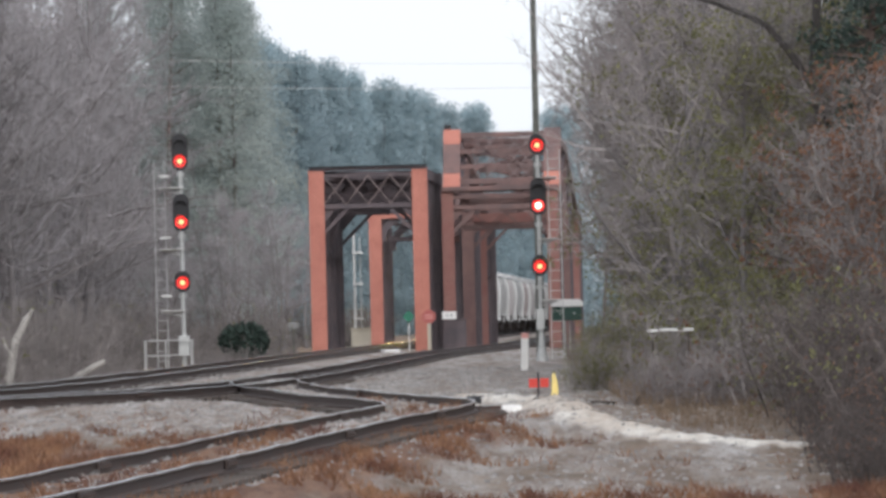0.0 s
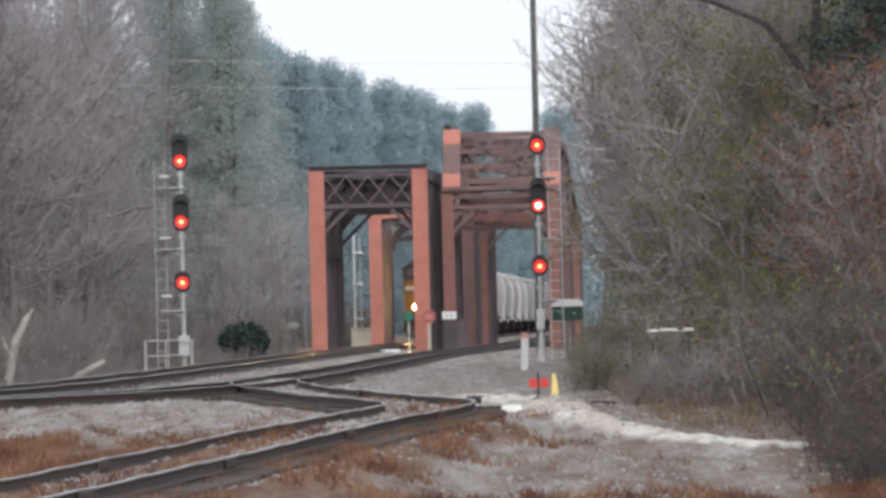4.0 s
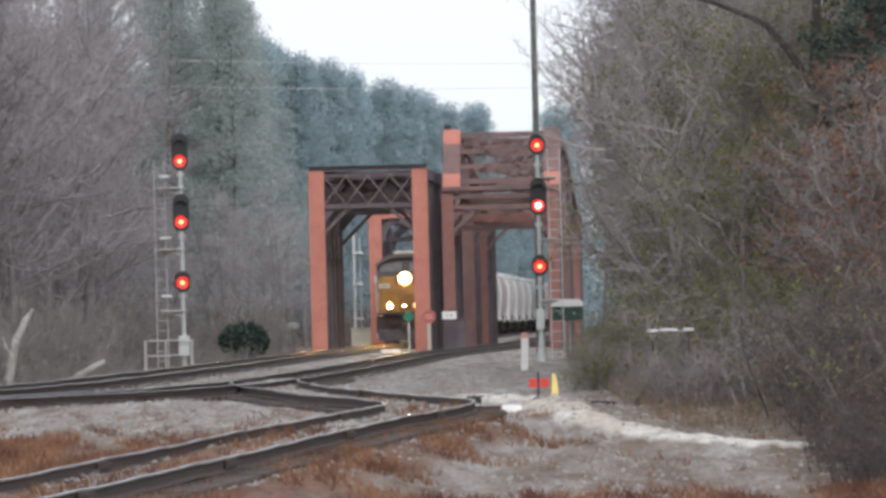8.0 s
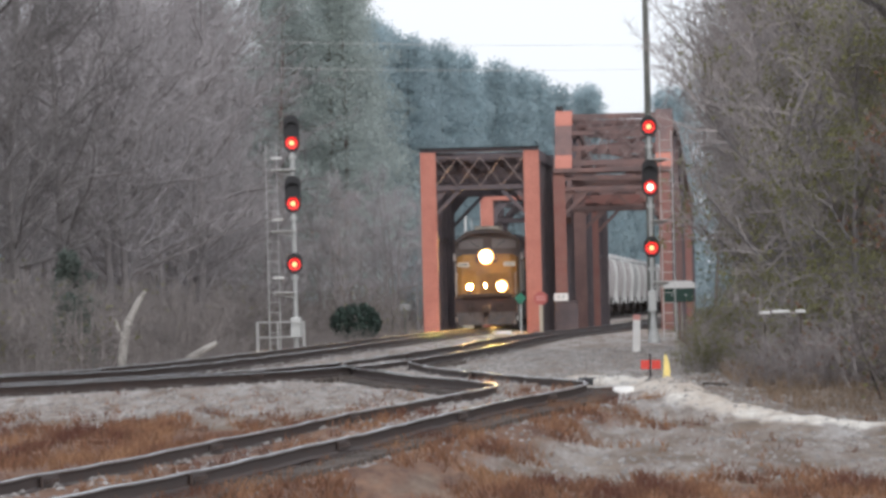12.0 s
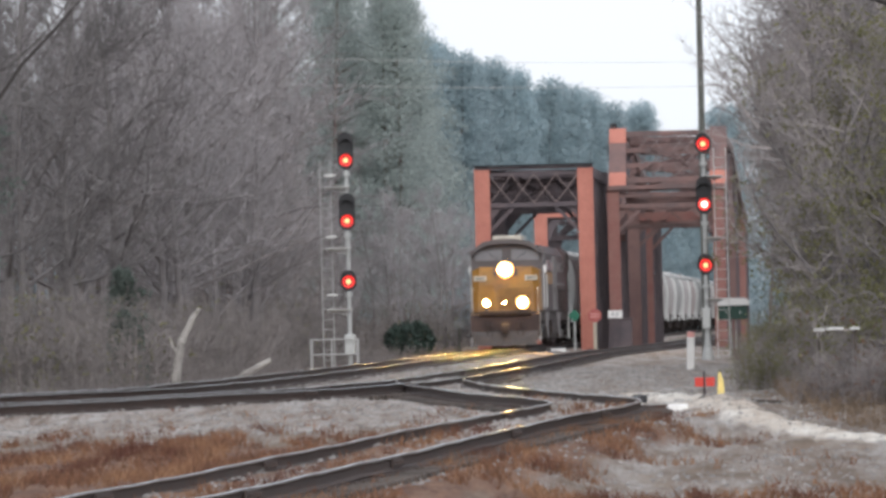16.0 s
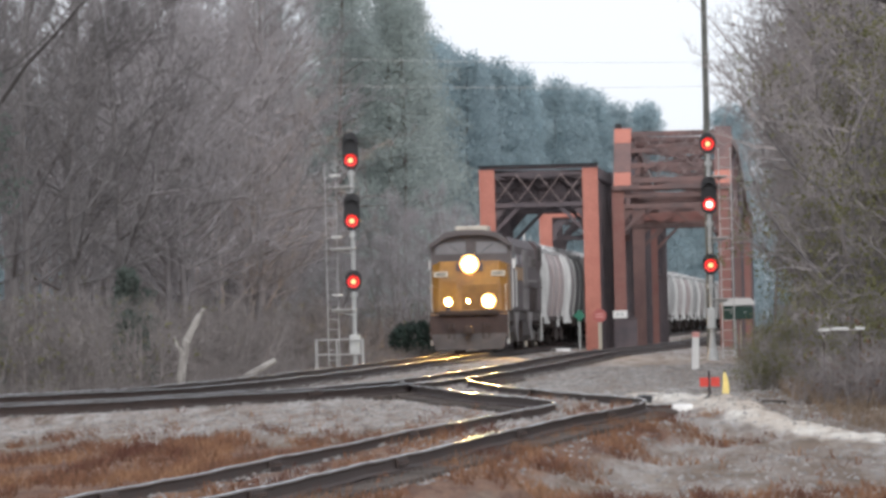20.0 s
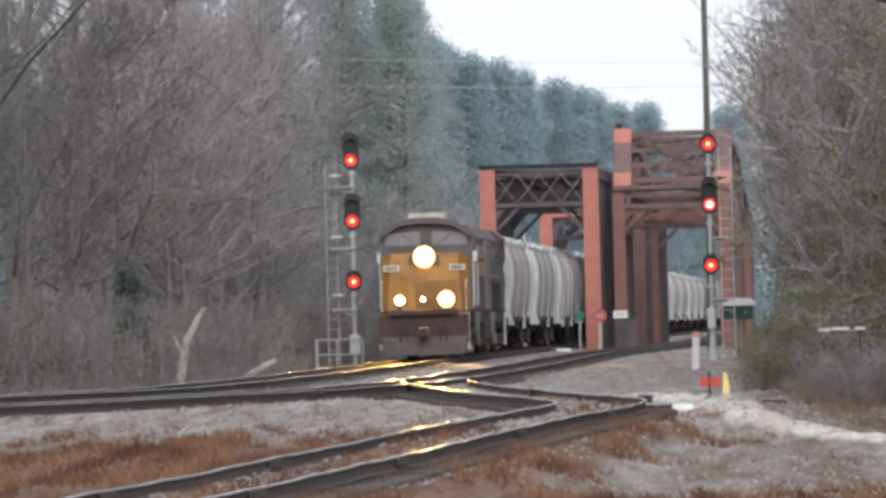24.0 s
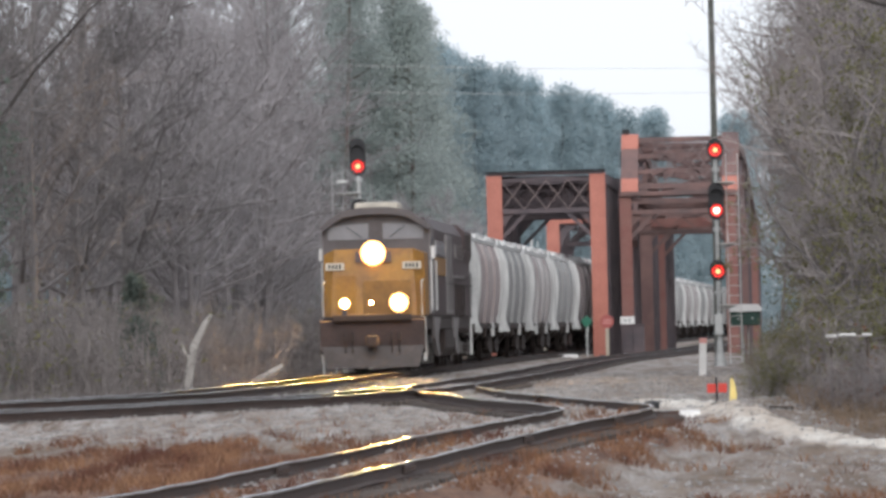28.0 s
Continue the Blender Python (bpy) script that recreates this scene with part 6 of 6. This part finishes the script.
        copy_thing(rnd.choice(right), pose(x, y, max(ground_z(x, y), -1.0), 0, 0, rnd.uniform(0, 360)))
    for i in range(46):
        x, y = (rnd.uniform(-26, -4), rnd.uniform(332, 342)) if i < 30 else (rnd.uniform(8.5, 18), rnd.uniform(255, 264))
        copy_thing(rnd.choice(brush), pose(x, y, ground_z(x, y), 0, 0, rnd.uniform(0, 360)))


make_woods()


def make_left_bits():
    t = thing("evergreen_bush", "round dark evergreen bush beside the track", "bush", at=pose(-8.08, 226, ground_z(-8.08, 226)))
    r, s, w = random.Random(3), Soup(), Soup()
    for i in range(2600):
        d = rand_dir(r)
        c = Vector((d.x * 1.0, d.y * 0.95, 0.8 + d.z * 0.78)) * (r.uniform(0.8, 1.03))
        c.z = max(c.z, 0.05)
        a = rand_dir(r) * r.uniform(0.06, 0.13)
        s.leaf(c, a, a.cross(rand_dir(r)).normalized() * 0.05)
    for i in range(14):
        w.spike(Vector((0, 0, -0.2)), Vector((r.gauss(0, .5), r.gauss(0, .5), r.uniform(0.6, 1.3))), 0.03)
    mesh_part("foliage", s.v, s.f, M_BUSH, t)
    mesh_part("stem", w.v, w.f, M_BARK, t)
    x, y = -10.25, 135
    t = thing("dead_trunk", "bleached white broken trunk standing among the trees", "dead tree", at=pose(x, y, ground_z(x, y)))
    s = Soup()
    s.limb([Vector(p) for p in ((-0.3, 0, -0.4), (-0.2, 0, 0.5), (-0.05, 0, 1.2), (0.22, 0, 1.72), (0.4, 0, 1.98))], [0.12, 0.115, 0.1, 0.075, 0.025], 8)
    s.limb([Vector(p) for p in ((-0.1, 0, 0.8), (-0.3, 0.1, 1.1), (-0.36, 0.1, 1.3))], [0.06, 0.04, 0.02], 6)
    mesh_part("trunk", s.v, s.f, M_PALEBARK, t)
    x, y = -9.75, 152
    t = thing("fallen_log", "pale fallen log leaning on the bank", "log", at=pose(x, y, ground_z(x, y)))
    s = Soup()
    s.limb([Vector(p) for p in ((-0.5, 0, 0.0), (-0.1, 0, 0.22), (0.3, 0, 0.44), (0.55, 0, 0.56))], [0.09, 0.1, 0.09, 0.07], 8)
    mesh_part("log", s.v, s.f, M_PALEBARK, t)


make_left_bits()


def make_leaning_tree():
    """A dark tree whose heavy limb reaches out over the bank."""
    x, y = 7.2, 103
    t = thing("leaning_tree", "dark tree with a heavy crooked limb reaching out", "tree", group="trees beside the line", at=pose(x, y, ground_z(x, y)))
    r, wood, fine = random.Random(8), Soup(), Soup()
    wood.limb([Vector(p) for p in ((0, 0, -0.4), (0.05, 0, 2.2), (-0.1, 0, 4.4), (-0.35, 0, 5.7), (-0.2, 0.1, 7.8), (0.1, 0.2, 10.5))], [0.14, 0.12, 0.11, 0.1, 0.07, 0.03], 8)
    arm = [Vector(p) for p in ((-0.33, 0, 5.6), (-0.75, 0, 6.25), (-1.15, 0, 6.75), (-1.5, 0, 6.95), (-2.1, 0, 7.2), (-2.6, 0.05, 7.35), (-3.1, 0.1, 7.75))]
    wood.limb(arm, [0.075, 0.07, 0.06, 0.05, 0.04, 0.03, 0.012], 6)
    for i in range(70):
        k = r.uniform(0.4, 5.9)
        u = arm[int(k)].lerp(arm[int(k) + 1], k - int(k))
        v = u + rand_dir(r, 0.5) * r.uniform(0.3, 1.1)
        fine.spike(u, v, 0.012)
        for j in range(4):
            w = u.lerp(v, r.random())
            fine.spike(w, w + rand_dir(r, 0.3) * r.uniform(0.2, 0.5), 0.007)
    mesh_part("trunk", wood.v, wood.f, M_DARKBARK, t)
    mesh_part("crown", fine.v, fine.f, M_TWIG, t)


def make_overhanging_tree():
    """A dark tree at the edge of the woods with one long drooping limb, and a pale broken limb behind."""
    x, y = -14.9, 125
    t = thing("leaning_tree", "dark bare tree with a long drooping limb", "tree", group="trees beside the line", at=pose(x, y, ground_z(x, y)))
    r, wood, fine = random.Random(18), Soup(), Soup()
    wood.limb([Vector(p) for p in ((0, 0, -0.4), (0.05, 0, 3.0), (0.9, 0, 6.0), (1.95, 0, 7.45))], [0.13, 0.1, 0.06, 0.035], 8)
    arm = [Vector(p) for p in ((1.95, 0, 7.45), (2.5, 0, 8.0), (3.2, 0, 8.75), (3.75, 0, 9.2), (4.4, 0, 9.25), (5.2, 0, 9.3))]
    wood.limb(arm, [0.035, 0.033, 0.03, 0.027, 0.022, 0.01], 6)
    for i in range(46):
        k = r.uniform(0, 4.9)
        u = arm[int(k)].lerp(arm[int(k) + 1], k - int(k))
        v = u + rand_dir(r, 0.3) * r.uniform(0.3, 0.9)
        fine.spike(u, v, 0.011)
        for j in range(3):
            w = u.lerp(v, r.random())
            fine.spike(w, w + rand_dir(r, 0.3) * r.uniform(0.2, 0.45), 0.007)
    mesh_part("trunk", wood.v, wood.f, M_DARKBARK, t)
    mesh_part("crown", fine.v, fine.f, M_TWIG, t)


M_DARKBARK = mat("dark_bark", (0.055, 0.048, 0.045), 0.9, 0, 0.3, 2, 14, 0.4)
make_leaning_tree()
make_overhanging_tree()


# ---- loose stones and dry grass near the tracks ----
def scatter_cover():
    rnd = np.random.RandomState(4)
    n = 26000
    x = rnd.uniform(-11, 5.5, n)
    y = 52 + 120 * rnd.rand(n) ** 1.5
    d1, d2, d3 = near(T1, x, y)[0], near(T2, x, y)[0], near(T3, x, y)[0]
    t2x = np.interp(-y, -T2.p[:, 1], T2.p[:, 0])
    t3x = np.interp(-y, -T3.p[:, 1], T3.p[:, 0])
    grit = (np.minimum(d1, d2) < 2.6) | ((x > t2x) & (y > 86) & (x < 3.6)) | ((d3 < 1.6) & (rnd.rand(n) < 0.4)) | ((x > t3x + 1.5) & (y > 66) & (rnd.rand(n) < 0.5))
    z = ground_heights(x, y)
    v, f = [], []
    for i in np.nonzero(grit)[0]:
        r = 0.022 + 0.035 * rnd.rand() ** 2
        a = rnd.rand() * 6.28
        k = len(v)
        c, s = math.cos(a) * r, math.sin(a) * r
        v += [(x[i] + c, y[i] + s, z[i]), (x[i] - s, y[i] + c, z[i] + r * 0.3), (x[i] - c, y[i] - s, z[i]), (x[i] + s, y[i] - c, z[i] + r * 0.2), (x[i] + c * 0.2, y[i], z[i] + r * 0.8)]
        f += [(k, k + 1, k + 4), (k + 1, k + 2, k + 4), (k + 2, k + 3, k + 4), (k + 3, k, k + 4)]
    tagged(mesh_part("loose_ballast", v, f, M_STONE), "loose grey ballast stones", "gravel", kind="stuff")
    n = 30000
    x = rnd.uniform(-9, 6, n)
    y = 48 + 55 * rnd.rand(n)
    d2, d3, dp = near(T2, x, y)[0], near(T3, x, y)[0], near(PATH, x, y)[0]
    t2x = np.interp(-y, -T2.p[:, 1], T2.p[:, 0])
    t3x = np.interp(-y, -T3.p[:, 1], T3.p[:, 0])
    band = ((x > t3x + 0.85) & (x < t3x + 2.6 + 0.8 * np.sin(y * 0.9)) & (y < 92)) | ((x < t3x - 0.9) & (d2 > 2.2) & (y < 83 + 9 * rnd.rand(n) ** 2)) | ((d3 < 0.6) & (rnd.rand(n) < 0.25)) | ((x > t3x + 2) & (y < 67)) | (rnd.rand(n) < 0.03)
    patch = np.array([noise.noise(Vector((a * 0.9, b * 0.12, 0))) + 0.5 * noise.noise(Vector((a * 2.4, b * 0.3, 3))) for a, b in zip(x, y)])
    clumpy = patch + rnd.rand(n) * 0.7 > 0.42
    keep = band & clumpy & (dp > 0.6)
    z = ground_heights(x, y)
    v, f = [], []
    for i in np.nonzero(keep)[0]:
        for j in range(5):
            h = 0.05 + 0.13 * rnd.rand()
            a = rnd.rand() * 6.28
            px, py = x[i] + rnd.normal() * 0.05, y[i] + rnd.normal() * 0.05
            k = len(v)
            v += [(px - 0.008, py, z[i] - 0.01), (px + 0.008, py, z[i] - 0.01), (px + math.cos(a) * h * 0.7, py + math.sin(a) * h * 0.7, z[i] + h)]
            f.append((k, k + 1, k + 2))
    tagged(mesh_part("dry_grass", v, f, M_DRYGRASS), "dry orange-brown winter grass", "grass", kind="stuff")


scatter_cover()


def scatter_weeds():
    """Dead stems along the foot of the woods and the bank."""
    rnd = np.random.RandomState(12)
    for name, label, n, m, side in (("dry_weeds", "dead brown weeds along the track", 3200, M_BRUSH, -1), ("tan_grass", "tan winter grass at the foot of the brush", 6000, M_TAN, 1)):
        y = rnd.uniform(104, 245, n) if side < 0 else rnd.uniform(88, 215, n)
        if side < 0:
            x = np.interp(-y, -T1.p[:, 1], T1.p[:, 0]) - 2.3 - 2.6 * rnd.rand(n)
        else:
            x = np.interp(y, [70, 86, 92, 100, 150, 215], [4.6, 4.3, 3.5, 3.1, 3.6, 4.6]) + 1.9 * rnd.rand(n) ** 1.4
        clear = (y < 190) & (abs(x / y + 0.0487) < 0.0062)
        x, y = x[~clear], y[~clear]
        n = len(x)
        z = ground_heights(x, y)
        s = Soup()
        r = random.Random(6)
        for i in range(n):
            h = r.uniform(0.2, 0.75) if side < 0 else r.uniform(0.1, 0.38)
            p = Vector((x[i], y[i], z[i] - 0.03))
            q = p + Vector((r.gauss(0, 0.3), r.gauss(0, 0.3), 1)) * h
            s.spike(p, q, 0.008)
            for k in range(4):
                u = p.lerp(q, r.uniform(0.2, 0.9))
                s.spike(u, u + rand_dir(r, 0.6) * h * 0.4, 0.006)
        tagged(mesh_part(name, s.v, s.f, m), label, "weeds", kind="stuff")


M_TAN = leafy("tan_grass_blades", (0.27, 0.195, 0.135), 0, 0.3, 0.3)
scatter_weeds()

motions()
